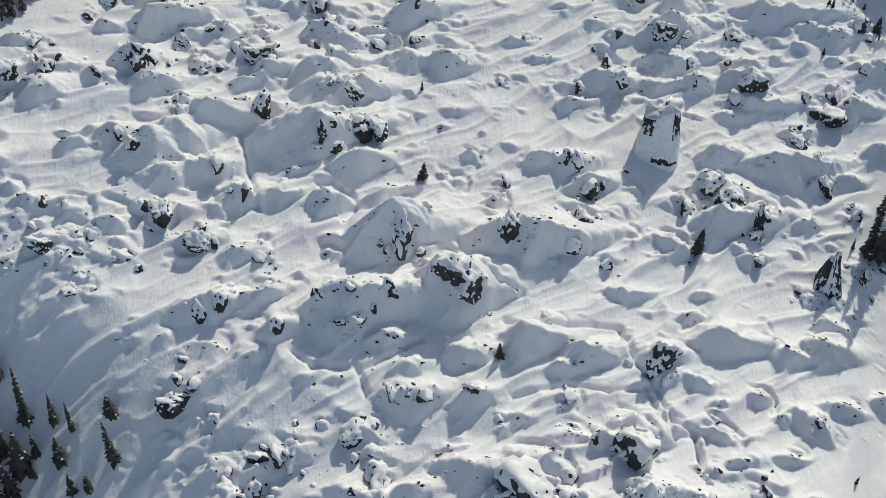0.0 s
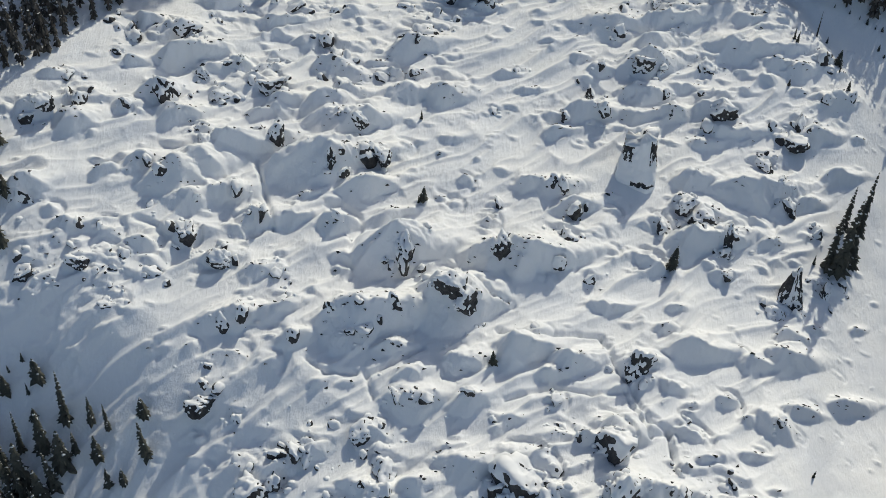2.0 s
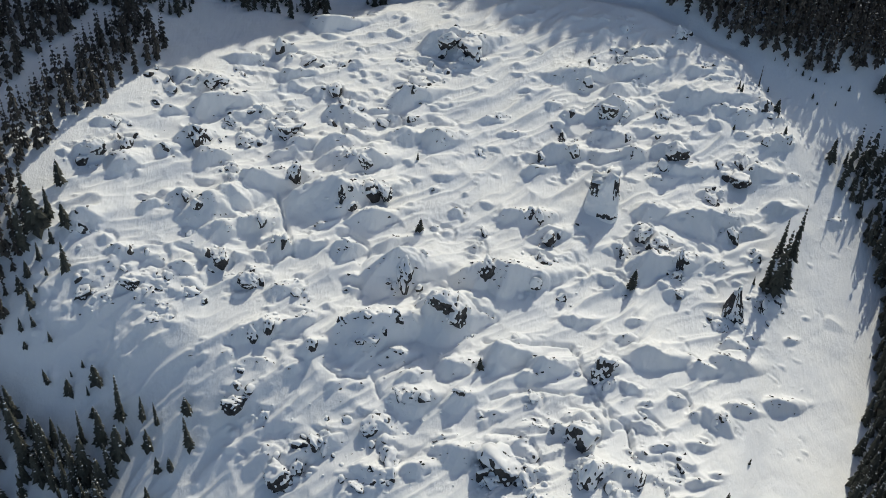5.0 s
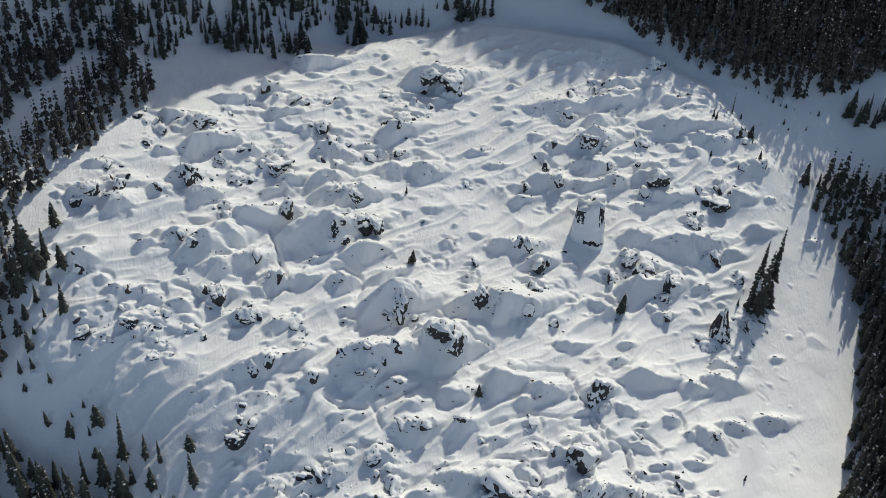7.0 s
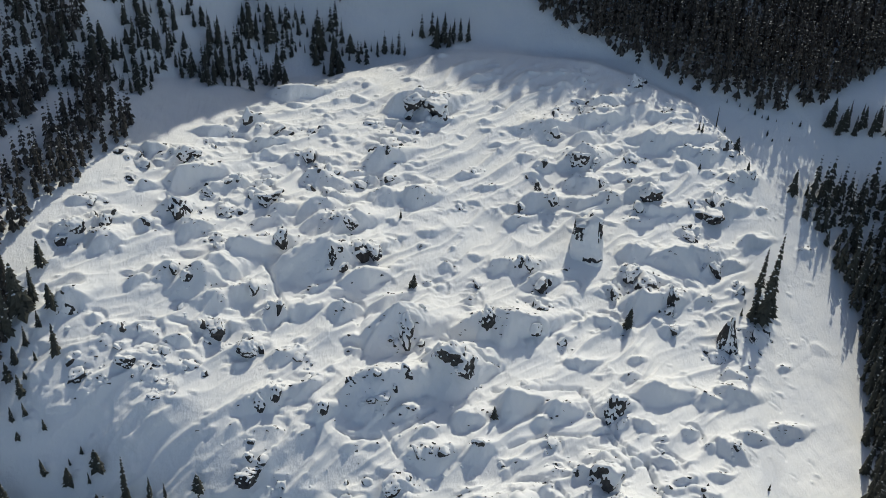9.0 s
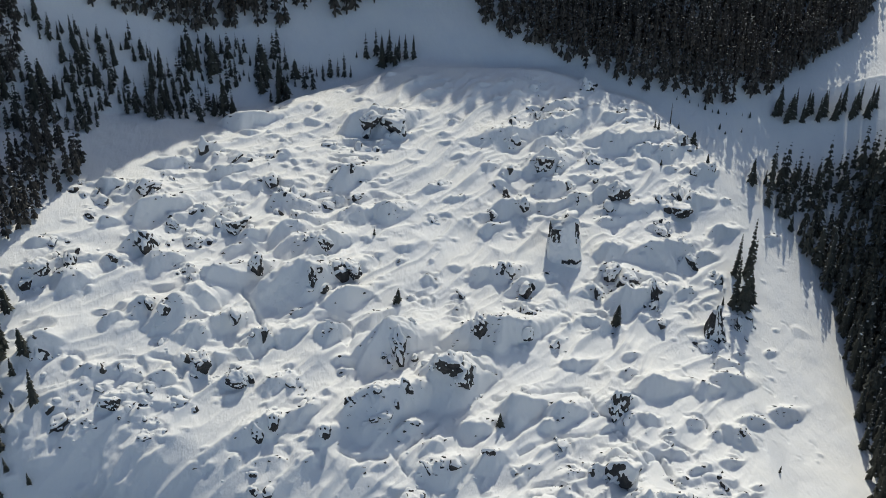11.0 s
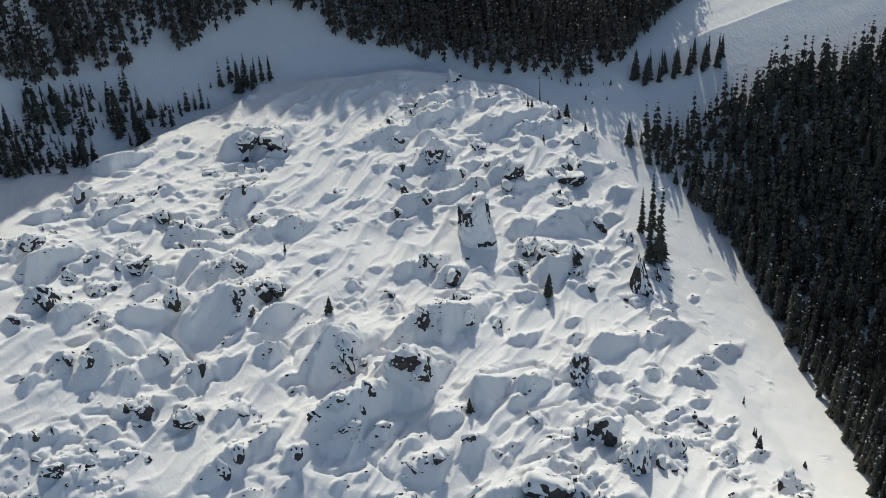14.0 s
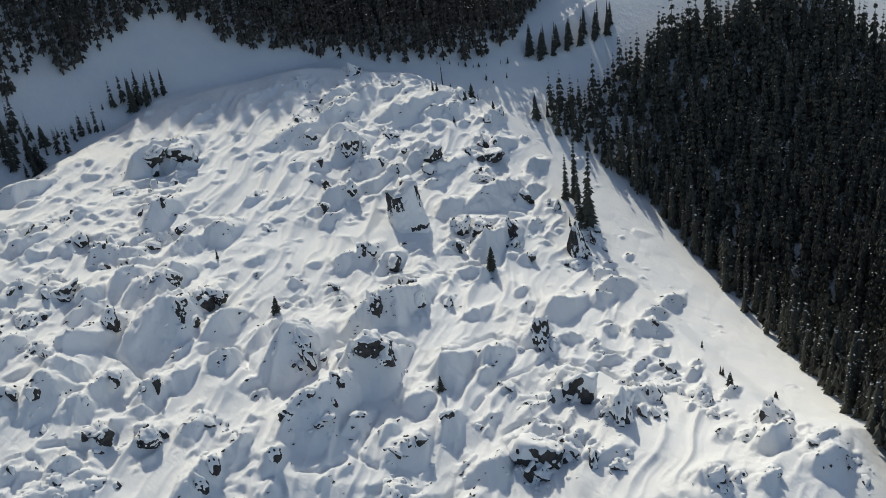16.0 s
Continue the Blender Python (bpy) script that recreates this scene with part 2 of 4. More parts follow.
drift(-29.5, -30.2, 1.3, -1.4, -1.0, 1.4, 2.1, 1.9)
drift(-23.4, -34.4, 3.4, -3.0, -2.6, 3.0, 2.7, 5.0, True)
drift(-30.8, -35.1, 2.0, -2.9, -2.4, 1.9, 2.8, 3.3)
drift(-19.3, -25.9, 3.3, -4.1, -5.9, 2.9, 4.1, 5.8)
drift(-15.4, -30.8, 2.8, -2.7, -4.0, 2.5, 3.8, 4.5)
drift(-13.0, -37.5, 7.0, -5.7, -6.8, 5.7, 3.1, 9.8)
drift(-21.7, -43.1, 1.4, -1.4, -0.6, 1.4, 1.0, 1.7, True)
drift(-21.5, -40.4, 1.4, -2.1, -1.6, 2.5, 1.8, 2.3)
drift(-6.6, -24.0, 1.0, -1.2, -0.4, 1.2, 0.2, 1.1, True)
drift(-7.6, -14.8, 0.8, -1.0, -0.6, 1.0, 0.7, 1.1)
drift(-14.7, -15.0, 0.9, -1.1, -0.7, 2.1, 1.6, 1.2, True)
drift(-34.8, -46.9, 2.2, -2.3, -2.3, 2.0, 1.1, 4.0)
drift(-2.9, -19.5, 1.2, -1.3, -0.9, 1.4, 1.1, 1.3, True)
drift(8.9, -17.1, 2.4, -2.2, -1.9, 2.2, 2.3, 3.4)
drift(14.0, -16.2, 3.0, -2.7, -3.1, 2.7, 1.9, 4.1)
drift(17.8, -19.1, 2.9, -3.5, -5.3, 2.6, 2.0, 3.8)
drift(2.2, -27.3, 1.9, -2.2, -2.0, 1.8, 2.3, 2.7, True)
drift(2.9, -22.9, 1.4, -1.4, -0.7, 1.4, 1.6, 1.8)
drift(4.2, -35.4, 5.5, -6.5, -3.2, 4.5, 4.5, 7.0)
drift(9.0, -34.7, 6.2, -5.1, -1.6, 5.1, 7.6, 7.8)
drift(23.6, -14.8, 1.0, -1.2, -1.4, 1.5, 1.2, 1.4)
drift(32.8, -18.3, 1.7, -1.8, -1.2, 2.5, 0.6, 2.5, True)
drift(37.3, -12.6, 1.7, -1.7, -1.4, 2.2, 1.6, 2.5)
drift(31.0, -27.5, 2.5, -2.3, -0.1, 3.4, 0.6, 3.5, True)
drift(39.3, -21.1, 4.9, -4.1, -3.6, 5.6, 7.5, 6.6)
drift(24.8, -26.8, 0.9, -1.0, -0.3, 1.0, 0.4, 1.1, True)
drift(40.3, -7.2, 3.2, -3.8, -3.7, 2.8, 2.2, 4.2)
drift(53.8, -6.3, 5.0, -9.6, -7.8, 4.1, 4.5, 6.3)
drift(41.3, 1.6, 1.4, -2.5, -1.3, 2.7, 2.3, 1.9)
drift(52.4, 2.0, 1.3, -1.4, -1.7, 3.4, 2.5, 1.9)
drift(63.1, -5.0, 2.2, -2.6, -2.3, 2.1, 2.2, 2.5)
drift(69.1, 3.2, 2.7, -2.4, -4.0, 3.2, 4.7, 4.3)
drift(57.7, -7.8, 1.8, -1.8, -2.4, 1.8, 1.5, 2.8)
drift(49.1, -16.0, 1.9, -1.8, -1.6, 1.8, 0.9, 2.8)
drift(54.7, -16.0, 1.8, -1.8, -2.2, 1.9, 1.1, 2.4)
drift(61.6, -12.1, 0.8, -1.0, -1.2, 1.6, 0.6, 1.7)
drift(63.8, -9.3, 1.0, -1.2, -1.6, 1.4, 0.4, 2.0)
drift(44.5, -26.1, 2.0, -1.9, -0.8, 1.9, 2.3, 2.6)
drift(51.9, -12.2, 1.3, -1.5, -0.4, 3.3, 0.5, 2.0, True)
drift(85.1, 7.7, 1.5, -1.5, -1.0, 1.5, 1.3, 2.9)
drift(-58.4, -56.7, 0.5, -1.3, -2.4, 3.8, -0.1, 9.9)
drift(-55.4, -61.3, 0.7, -2.8, -3.1, 3.2, 0.3, 3.9)
drift(-39.9, -56.8, 2.1, -2.0, -3.1, 2.0, 0.2, 4.5)
drift(-36.6, -55.6, 3.0, -2.7, -3.7, 2.7, 1.3, 4.8)
drift(-48.8, -63.0, 0.5, -0.8, -0.8, 1.3, 0.1, 1.6, True)
drift(-42.5, -61.4, 0.9, -1.1, -2.0, 1.1, 0.0, 3.4, True)
drift(-35.6, -61.5, 1.1, -3.4, -2.9, 1.9, 0.4, 3.6, True)
drift(-38.8, -68.6, 0.4, -1.2, -1.8, 4.7, 2.4, 2.9)
drift(-66.5, -55.6, 0.8, -3.8, -6.8, 2.1, 0.2, 7.9)
drift(-58.0, -53.6, 1.2, -1.3, -2.3, 1.3, 0.3, 3.7)
drift(-16.1, -52.6, 7.2, -7.0, -6.1, 5.8, 7.4, 10.7)
drift(-3.1, -45.7, 7.4, -5.9, -3.7, 5.9, 0.2, 8.9)
drift(-0.3, -56.4, 3.1, -2.8, -0.6, 3.0, 2.6, 3.8)
drift(-30.6, -53.5, 2.2, -3.3, -4.3, 2.1, 3.1, 4.2)
drift(-27.3, -58.0, 2.4, -2.2, -2.6, 2.2, 1.0, 4.1)
drift(-11.4, -55.8, 2.1, -2.2, -3.4, 2.0, 0.9, 2.9)
drift(-21.9, -64.0, 1.1, -1.4, -1.5, 1.5, 0.3, 2.0)
drift(-17.7, -63.1, 1.0, -1.5, -2.3, 1.2, 0.9, 2.0)
drift(-8.2, -60.1, 2.2, -2.1, -3.4, 2.1, 0.7, 3.7)
drift(-5.8, -63.9, 2.6, -5.9, -4.5, 2.3, 1.1, 6.0)
drift(-29.3, -62.2, 0.9, -1.5, -1.9, 1.1, 0.1, 2.0, True)
drift(2.0, -62.6, 2.1, -2.6, -3.4, 2.0, 0.8, 4.0)
drift(9.1, -52.3, 5.1, -4.2, -1.2, 4.2, 5.3, 6.0)
drift(17.3, -52.4, 3.9, -3.4, -0.5, 3.4, 2.4, 4.6)
drift(14.8, -54.9, 2.2, -2.1, -1.9, 2.1, 1.3, 2.7)
drift(38.4, -43.8, 3.9, -3.7, -3.7, 6.8, 5.8, 5.0)
drift(28.1, -50.6, 3.1, -2.7, -1.5, 2.7, 2.6, 3.7)
drift(24.0, -38.9, 2.0, -4.3, -3.2, 2.3, 3.1, 2.5)
drift(4.8, -43.5, 2.0, -1.9, -1.8, 1.9, 1.1, 2.6)
drift(34.8, -52.6, 1.8, -1.9, -0.4, 2.3, 1.2, 2.1)
drift(35.7, -36.2, 1.2, -1.3, -1.6, 1.8, 1.1, 1.5)
drift(33.9, -40.8, 1.7, -1.7, -2.0, 1.7, 1.1, 2.1)
drift(14.8, -59.8, 1.1, -1.2, -1.3, 2.2, 1.6, 1.4, True)
drift(47.0, -41.6, 1.3, -1.5, -1.2, 1.4, 1.0, 1.6, True)
drift(49.5, -43.3, 3.2, -2.8, -1.1, 2.8, 2.8, 3.9)
drift(55.2, -39.9, 3.8, -3.3, -1.2, 4.8, 4.1, 5.1)
drift(56.6, -34.1, 2.0, -1.9, -2.7, 3.7, 1.4, 3.3)
drift(62.2, -31.0, 1.5, -1.5, -1.1, 1.5, 1.7, 1.9)
drift(44.8, -52.1, 2.1, -2.0, -1.4, 2.0, 1.7, 2.4, True)
drift(37.9, -55.0, 1.4, -1.5, -2.1, 1.5, 0.9, 1.7)
drift(67.6, -43.6, 3.4, -3.0, -2.5, 3.0, 3.4, 4.2)
drift(58.1, -49.9, 2.4, -2.2, -1.0, 2.2, 2.4, 2.9)
drift(82.4, -16.4, 0.7, -1.0, -1.7, 4.1, 0.7, 3.4)
drift(67.4, -33.8, 0.3, -0.7, -1.0, 0.9, 0.3, 0.9)
drift(71.8, -25.9, 1.4, -1.4, -1.2, 1.4, 1.1, 1.9)
drift(-30.7, -71.0, 0.3, -4.9, -5.0, 1.8, 0.8, 5.3)
drift(-32.4, -76.8, 2.1, -3.2, -4.3, 2.0, -0.6, 7.0)
drift(-25.1, -74.6, 1.3, -1.4, -2.4, 1.5, 0.6, 3.6)
drift(-26.5, -78.5, 0.6, -1.0, -1.2, 1.2, -0.2, 1.6, True)
drift(-21.8, -74.0, 1.5, -1.5, -1.8, 2.3, 0.7, 3.1)
drift(-12.8, -70.0, 1.7, -2.1, -2.2, 3.7, 1.3, 3.1)
drift(-27.2, -71.3, 0.3, -2.7, -2.1, 1.9, 0.5, 2.4)
drift(-11.6, -78.8, 2.2, -4.6, -1.6, 2.4, 0.5, 3.4)
drift(-8.8, -74.5, 1.3, -1.4, -1.8, 1.4, 0.4, 1.4)
drift(8.1, -64.2, 1.3, -1.4, -1.4, 2.3, 1.5, 2.1)
drift(13.3, -67.6, 1.1, -2.2, -2.1, 1.3, 0.4, 2.0)
drift(20.4, -66.3, 2.4, -2.2, -0.6, 2.7, 3.2, 2.9)
drift(11.1, -73.0, 2.8, -4.4, -3.6, 4.8, 1.5, 4.0, True)
drift(3.4, -72.9, 3.0, -6.7, -3.6, 2.7, 1.8, 5.2)
drift(-5.2, -77.2, 2.7, -2.5, -2.2, 2.5, 0.6, 3.3)
drift(0.3, -70.1, 1.5, -3.2, -3.1, 1.5, 1.8, 3.0)
drift(16.6, -65.9, 1.6, -3.9, -2.9, 1.6, 1.4, 2.8)
drift(16.5, -76.4, 2.1, -2.0, -1.7, 2.0, 1.2, 2.5)
drift(25.3, -64.5, 2.9, -2.5, -2.5, 2.5, 1.8, 3.2, True)
drift(23.5, -61.0, 0.9, -1.4, -1.6, 1.8, 1.2, 1.0, True)
drift(37.2, -59.9, 1.7, -1.6, -0.8, 3.7, 0.6, 2.1, True)
drift(42.2, -60.0, 0.9, -1.1, -0.6, 1.2, 1.1, 1.1)
drift(48.0, -54.8, 1.4, -1.5, -1.1, 1.5, 0.2, 1.8)
drift(51.4, -53.7, 2.9, -2.6, -0.3, 5.5, -1.0, 3.4)
drift(47.4, -62.2, 1.9, -1.9, -1.3, 1.8, 2.8, 1.9)
drift(40.0, -65.2, 1.6, -1.6, -1.4, 1.6, 1.1, 1.6)
drift(32.4, -73.8, 3.6, -3.1, -2.8, 3.1, 2.7, 3.8)
drift(27.2, -74.2, 3.1, -2.7, -2.8, 2.7, 2.5, 3.3)
drift(56.3, -50.5, 2.7, -2.4, -0.4, 2.4, 1.9, 4.0)
drift(51.2, -67.5, 1.3, -1.4, -1.1, 1.4, 0.7, 1.4)
drift(47.1, -71.1, 2.0, -1.9, -2.0, 1.9, 2.7, 1.9)
drift(-45.6, 17.0, 2.5, -2.5, -4.4, 2.3, 2.0, 3.1)
drift(-53.4, 11.2, 2.3, -4.3, -3.9, 2.1, 3.0, 3.0)
drift(-10.0, 30.0, 5.1, -4.5, -4.7, 4.2, 3.7, 6.3)
drift(-4.6, 30.0, 5.1, -4.2, -2.0, 4.2, 2.4, 6.9)
drift(-2.3, 25.6, 2.0, -1.9, -0.9, 1.9, 1.3, 2.8)
drift(11.8, 32.4, 1.2, -1.6, -2.6, 1.3, -0.1, 1.9, True)
drift(-37.0, 30.2, 3.8, -6.3, -1.4, 4.1, 6.1, 5.0)
drift(36.4, 32.6, 2.2, -3.5, -1.9, 4.6, 4.8, 3.7)
drift(37.3, 36.2, 2.3, -2.6, -2.3, 4.0, 2.5, 3.7)
drift(50.4, 34.1, 1.3, -1.4, -1.7, 2.9, 1.8, 2.2)
drift(40.0, -96.1, 4.3, -3.6, 0.8, 3.6, 2.5, 3.9)
drift(47.7, -88.5, 2.3, -2.1, 1.5, 2.1, -0.7, 2.1)
drift(45.5, -101.6, 3.4, -3.0, 0.1, 3.0, 1.9, 3.3)
drift(43.3, -104.7, 4.4, -4.2, -1.2, 4.2, 1.0, 7.0)
drift(40.3, -95.7, 2.4, -3.5, -1.2, 3.5, 1.0, 3.8)
drift(31.7, -102.5, 1.8, -2.1, -1.2, 2.1, 1.0, 2.9)
drift(25.7, -96.5, 2.0, -2.8, -1.2, 2.8, 1.0, 3.2)
drift(46.7, -89.5, 2.4, -2.2, -1.2, 2.2, 1.0, 3.8)
drift(37.0, -88.4, 2.2, -2.1, -1.2, 2.1, 1.0, 3.5)
drift(48.5, -78.9, 1.8, -2.1, -1.2, 2.1, 1.0, 2.9)


ROCKS = []


STONES = []


def boulder(x, y, wide, tall, label="", turn=None, deep=None, lift=0.0):
    """A block that stands out of the lee face of its own small drift."""
    ROCKS.append((x, y, wide, tall, label, turn, deep, lift))


boulder(-66.7, -1.7, 5.1, 2.6)
boulder(-57.7, 0.7, 5.2, 3.2)
boulder(-57.1, -0.5, 3.4, 3.9)
boulder(-73.9, -17.3, 2.4, 1.6)
boulder(-75.6, -25.6, 3.5, 3.6)
boulder(-70.0, -21.5, 3.9, 4.8)
boulder(-77.4, -28.5, 2.5, 2.4)
boulder(-57.0, -15.1, 4.3, 4.2)
boulder(-52.4, -8.4, 3.7, 3.0)
boulder(-52.6, 7.1, 2.4, 1.8)
boulder(-48.4, -11.9, 4.2, 2.9)
boulder(-40.4, -7.5, 5.1, 3.8)
boulder(-50.4, -21.5, 2.6, 3.2)
boulder(-48.0, -23.7, 3.9, 3.7)
boulder(-36.6, -19.1, 3.0, 3.7)
boulder(-62.9, -21.1, 1.9, 2.0)
boulder(-40.4, 15.7, 4.5, 2.3)
boulder(-46.1, 16.7, 2.5, 3.2)
boulder(-49.8, 12.3, 1.4, 1.8)
boulder(-32.8, 7.7, 3.2, 2.7)
boulder(-48.4, -5.4, 1.7, 2.1)
boulder(-46.2, -4.4, 1.7, 1.7)
boulder(-41.2, -0.3, 3.1, 3.0)
boulder(-67.9, -8.5, 1.7, 1.3)
boulder(-9.0, 29.2, 5.6, 4.7)
boulder(-3.2, 29.1, 5.6, 4.7)
boulder(-9.5, 27.3, 2.2, 2.8)
boulder(-12.2, 22.4, 4.4, 3.7)
boulder(-14.1, 16.6, 5.4, 3.2)
boulder(-14.8, 9.6, 1.4, 1.8)
boulder(-32.4, 16.3, 2.5, 3.2)
boulder(-29.5, 5.7, 5.3, 3.5)
boulder(-27.2, -1.6, 4.8, 6.0)
boulder(-21.1, 1.2, 2.4, 3.0)
boulder(1.1, -1.0, 1.7, 2.2)
boulder(4.7, 10.0, 2.1, 1.8)
boulder(19.3, 8.6, 4.3, 2.7)
boulder(21.8, 2.7, 2.5, 3.1)
boulder(14.5, 0.8, 2.1, 2.6)
boulder(21.3, 13.6, 1.8, 2.3)
boulder(24.9, 24.1, 2.6, 3.2)
boulder(-22.5, -13.4, 3.4, 3.4)
boulder(-18.8, 23.4, 2.9, 2.3)
boulder(-14.6, 3.0, 2.1, 1.8)
boulder(32.7, 34.2, 3.4, 2.9)
boulder(33.9, 43.9, 3.1, 2.4)
boulder(48.0, 44.6, 3.1, 3.9)
boulder(29.5, 16.1, 4.7, 5.1)
boulder(34.1, 17.2, 2.2, 2.3)
boulder(38.1, 27.9, 2.6, 1.9)
boulder(26.1, 30.9, 3.0, 2.4)
boulder(45.1, 10.0, 6.5, 6.8)
boulder(34.2, 10.9, 2.2, 2.7)
boulder(35.5, 6.3, 1.8, 2.2)
boulder(55.3, 36.9, 2.4, 2.2)
boulder(73.0, 21.5, 2.2, 2.8)
boulder(67.9, 28.6, 3.0, 3.3)
boulder(62.1, 11.1, 3.6, 4.6)
boulder(43.3, 22.2, 3.7, 2.8)
boulder(68.0, 18.4, 2.2, 2.3)
boulder(-56.4, -32.3, 1.6, 2.0)
boulder(-53.2, -34.1, 2.2, 2.8)
boulder(-73.4, -43.2, 2.7, 3.4)
boulder(-46.9, -36.7, 1.3, 1.6)
boulder(-54.5, -39.2, 1.9, 1.9)
boulder(-47.3, -42.8, 4.0, 3.5)
boulder(-36.2, -36.2, 2.8, 3.2)
boulder(-40.9, -45.9, 3.7, 2.7)
boulder(-62.1, -52.4, 3.3, 3.0)
boulder(-71.2, -54.3, 3.9, 2.6)
boulder(-60.3, -48.0, 4.5, 3.0)
boulder(-51.5, -50.6, 3.0, 2.6)
boulder(-57.3, -51.7, 1.8, 2.2)
boulder(-35.3, -55.5, 2.4, 3.0)
boulder(-56.1, -57.0, 3.5, 3.0)
boulder(-64.9, -56.2, 1.2, 1.5)
boulder(-31.8, -46.3, 2.4, 1.9)
boulder(-30.5, -50.9, 3.0, 1.9)
boulder(-40.8, -32.5, 2.5, 2.8)
boulder(-56.5, -48.7, 2.1, 2.6)
boulder(-26.1, -24.0, 3.3, 4.1)
boulder(-20.5, -19.9, 2.7, 3.3)
boulder(-17.8, -19.1, 3.6, 2.5)
boulder(-23.8, -24.6, 2.0, 2.1)
boulder(-23.4, -34.4, 2.6, 2.8)
boulder(-11.3, -38.9, 4.4, 5.5)
boulder(-8.1, -34.0, 1.3, 1.6)
boulder(-3.0, -45.7, 5.0, 5.1)
boulder(-0.8, -46.7, 4.3, 4.7)
boulder(-11.4, -51.0, 2.2, 2.7)
boulder(-21.6, -53.1, 2.1, 1.9)
boulder(5.3, -35.4, 2.9, 3.6)
boulder(13.3, -16.5, 1.7, 2.1)
boulder(15.0, -16.2, 2.4, 3.0)
boulder(15.8, -26.1, 4.3, 4.1)
boulder(17.2, -20.0, 2.7, 3.3)
boulder(3.4, -22.3, 2.3, 2.1)
boulder(-14.4, -41.1, 1.3, 1.0)
boulder(20.7, -33.9, 2.3, 2.8)
boulder(15.1, -33.5, 2.3, 2.8)
boulder(41.2, -14.9, 5.8, 4.3)
boulder(44.3, -15.6, 5.1, 5.1)
boulder(46.1, -19.0, 3.1, 3.8)
boulder(45.4, -20.4, 2.7, 3.4)
boulder(38.2, -12.9, 3.1, 3.9)
boulder(58.7, -6.9, 3.5, 4.4)
boulder(57.4, -2.5, 1.8, 2.2)
boulder(64.5, -10.8, 2.4, 3.1)
boulder(68.8, -18.7, 2.4, 3.0)
boulder(54.2, 1.6, 3.6, 2.7)
boulder(33.4, -19.0, 2.4, 2.9)
boulder(45.7, -25.7, 2.3, 2.1)
boulder(61.4, 8.6, 5.4, 2.7)
boulder(54.9, -30.0, 3.3, 3.3)
boulder(-24.5, -74.4, 2.8, 2.8)
boulder(-34.0, -69.9, 2.0, 2.5)
boulder(-38.5, -57.6, 2.1, 2.6)
boulder(-27.0, -78.1, 3.3, 3.2)
boulder(-26.6, -58.0, 2.1, 2.6)
boulder(-39.5, -63.8, 1.5, 1.5)
boulder(-10.0, -74.5, 5.0, 3.9)
boulder(-9.5, -78.9, 2.5, 3.1)
boulder(10.9, -74.1, 8.4, 7.0)
boulder(7.8, -76.6, 2.8, 3.5)
boulder(25.1, -65.1, 5.9, 7.3)
boulder(24.1, -67.1, 2.9, 2.6)
boulder(16.8, -63.4, 2.1, 1.1)
boulder(15.7, -59.8, 2.7, 1.1)
boulder(28.6, -50.9, 4.6, 5.8)
boulder(-9.8, -63.9, 2.9, 1.8)
boulder(-4.7, -64.1, 2.3, 1.8)
boulder(-14.7, -69.8, 4.3, 2.2)
boulder(1.7, -62.4, 2.1, 2.2)
boulder(6.1, -64.6, 1.5, 1.8)
boulder(-22.2, -73.2, 4.2, 3.5)
boulder(-26.1, -74.5, 3.4, 2.8)
boulder(26.6, -75.4, 5.7, 7.1)
boulder(-15.2, -80.4, 4.1, 2.4)
boulder(-15.7, -55.0, 3.0, 1.5)
boulder(-18.1, -56.2, 1.8, 1.1)
boulder(15.9, -77.6, 4.2, 5.2)
boulder(11.7, -47.0, 2.2, 2.0)
boulder(37.3, -57.4, 2.1, 2.6)
boulder(35.7, -68.2, 2.9, 3.6)
boulder(35.6, -73.3, 3.1, 2.5)
boulder(29.8, -73.9, 2.2, 2.8)
boulder(24.7, -74.4, 2.2, 2.7)
boulder(24.5, -76.7, 2.7, 3.4)
boulder(31.8, -78.3, 2.5, 3.1)
boulder(7.1, -75.8, 2.6, 3.2)
boulder(9.1, -76.5, 3.9, 3.9)
boulder(16.3, -80.6, 2.9, 3.6)
boulder(44.3, -68.3, 3.5, 3.7)
boulder(41.1, -73.8, 2.8, 2.8)
boulder(42.0, -78.8, 2.5, 3.1)
boulder(43.1, -69.2, 2.3, 2.2)
boulder(47.4, -88.4, 3.0, 2.8)
boulder(51.1, -89.7, 1.6, 2.0)
boulder(40.7, -91.1, 2.6, 3.3)
boulder(18.6, -83.5, 3.9, 3.9)
boulder(53.4, -53.9, 2.2, 2.0)
boulder(59.0, -28.8, 2.1, 2.6)
boulder(65.0, -22.1, 3.5, 4.4)
boulder(43.0, -77.2, 3.5, 3.5)
boulder(40.8, -82.4, 2.0, 2.4)
boulder(46.2, -89.2, 2.7, 3.4)
boulder(39.2, -91.4, 2.0, 2.4)
boulder(47.9, -92.0, 1.6, 2.0)
boulder(43.2, -101.2, 1.8, 2.2)
boulder(33.9, -102.3, 1.5, 1.8)
boulder(26.2, -97.1, 4.9, 4.6)
boulder(28.2, -99.0, 2.4, 3.1)
boulder(48.6, -105.4, 1.8, 2.2)
boulder(46.0, -108.5, 2.2, 1.6)


boulder(-39.3, -69.0, 4.4, 2.4, "black overhung rock mouth under a snow roof", 10)
boulder(-29.0, -79.0, 5.2, 5.0, "pale snow-plastered block with cracked dark edges", 30, None, 0.15)


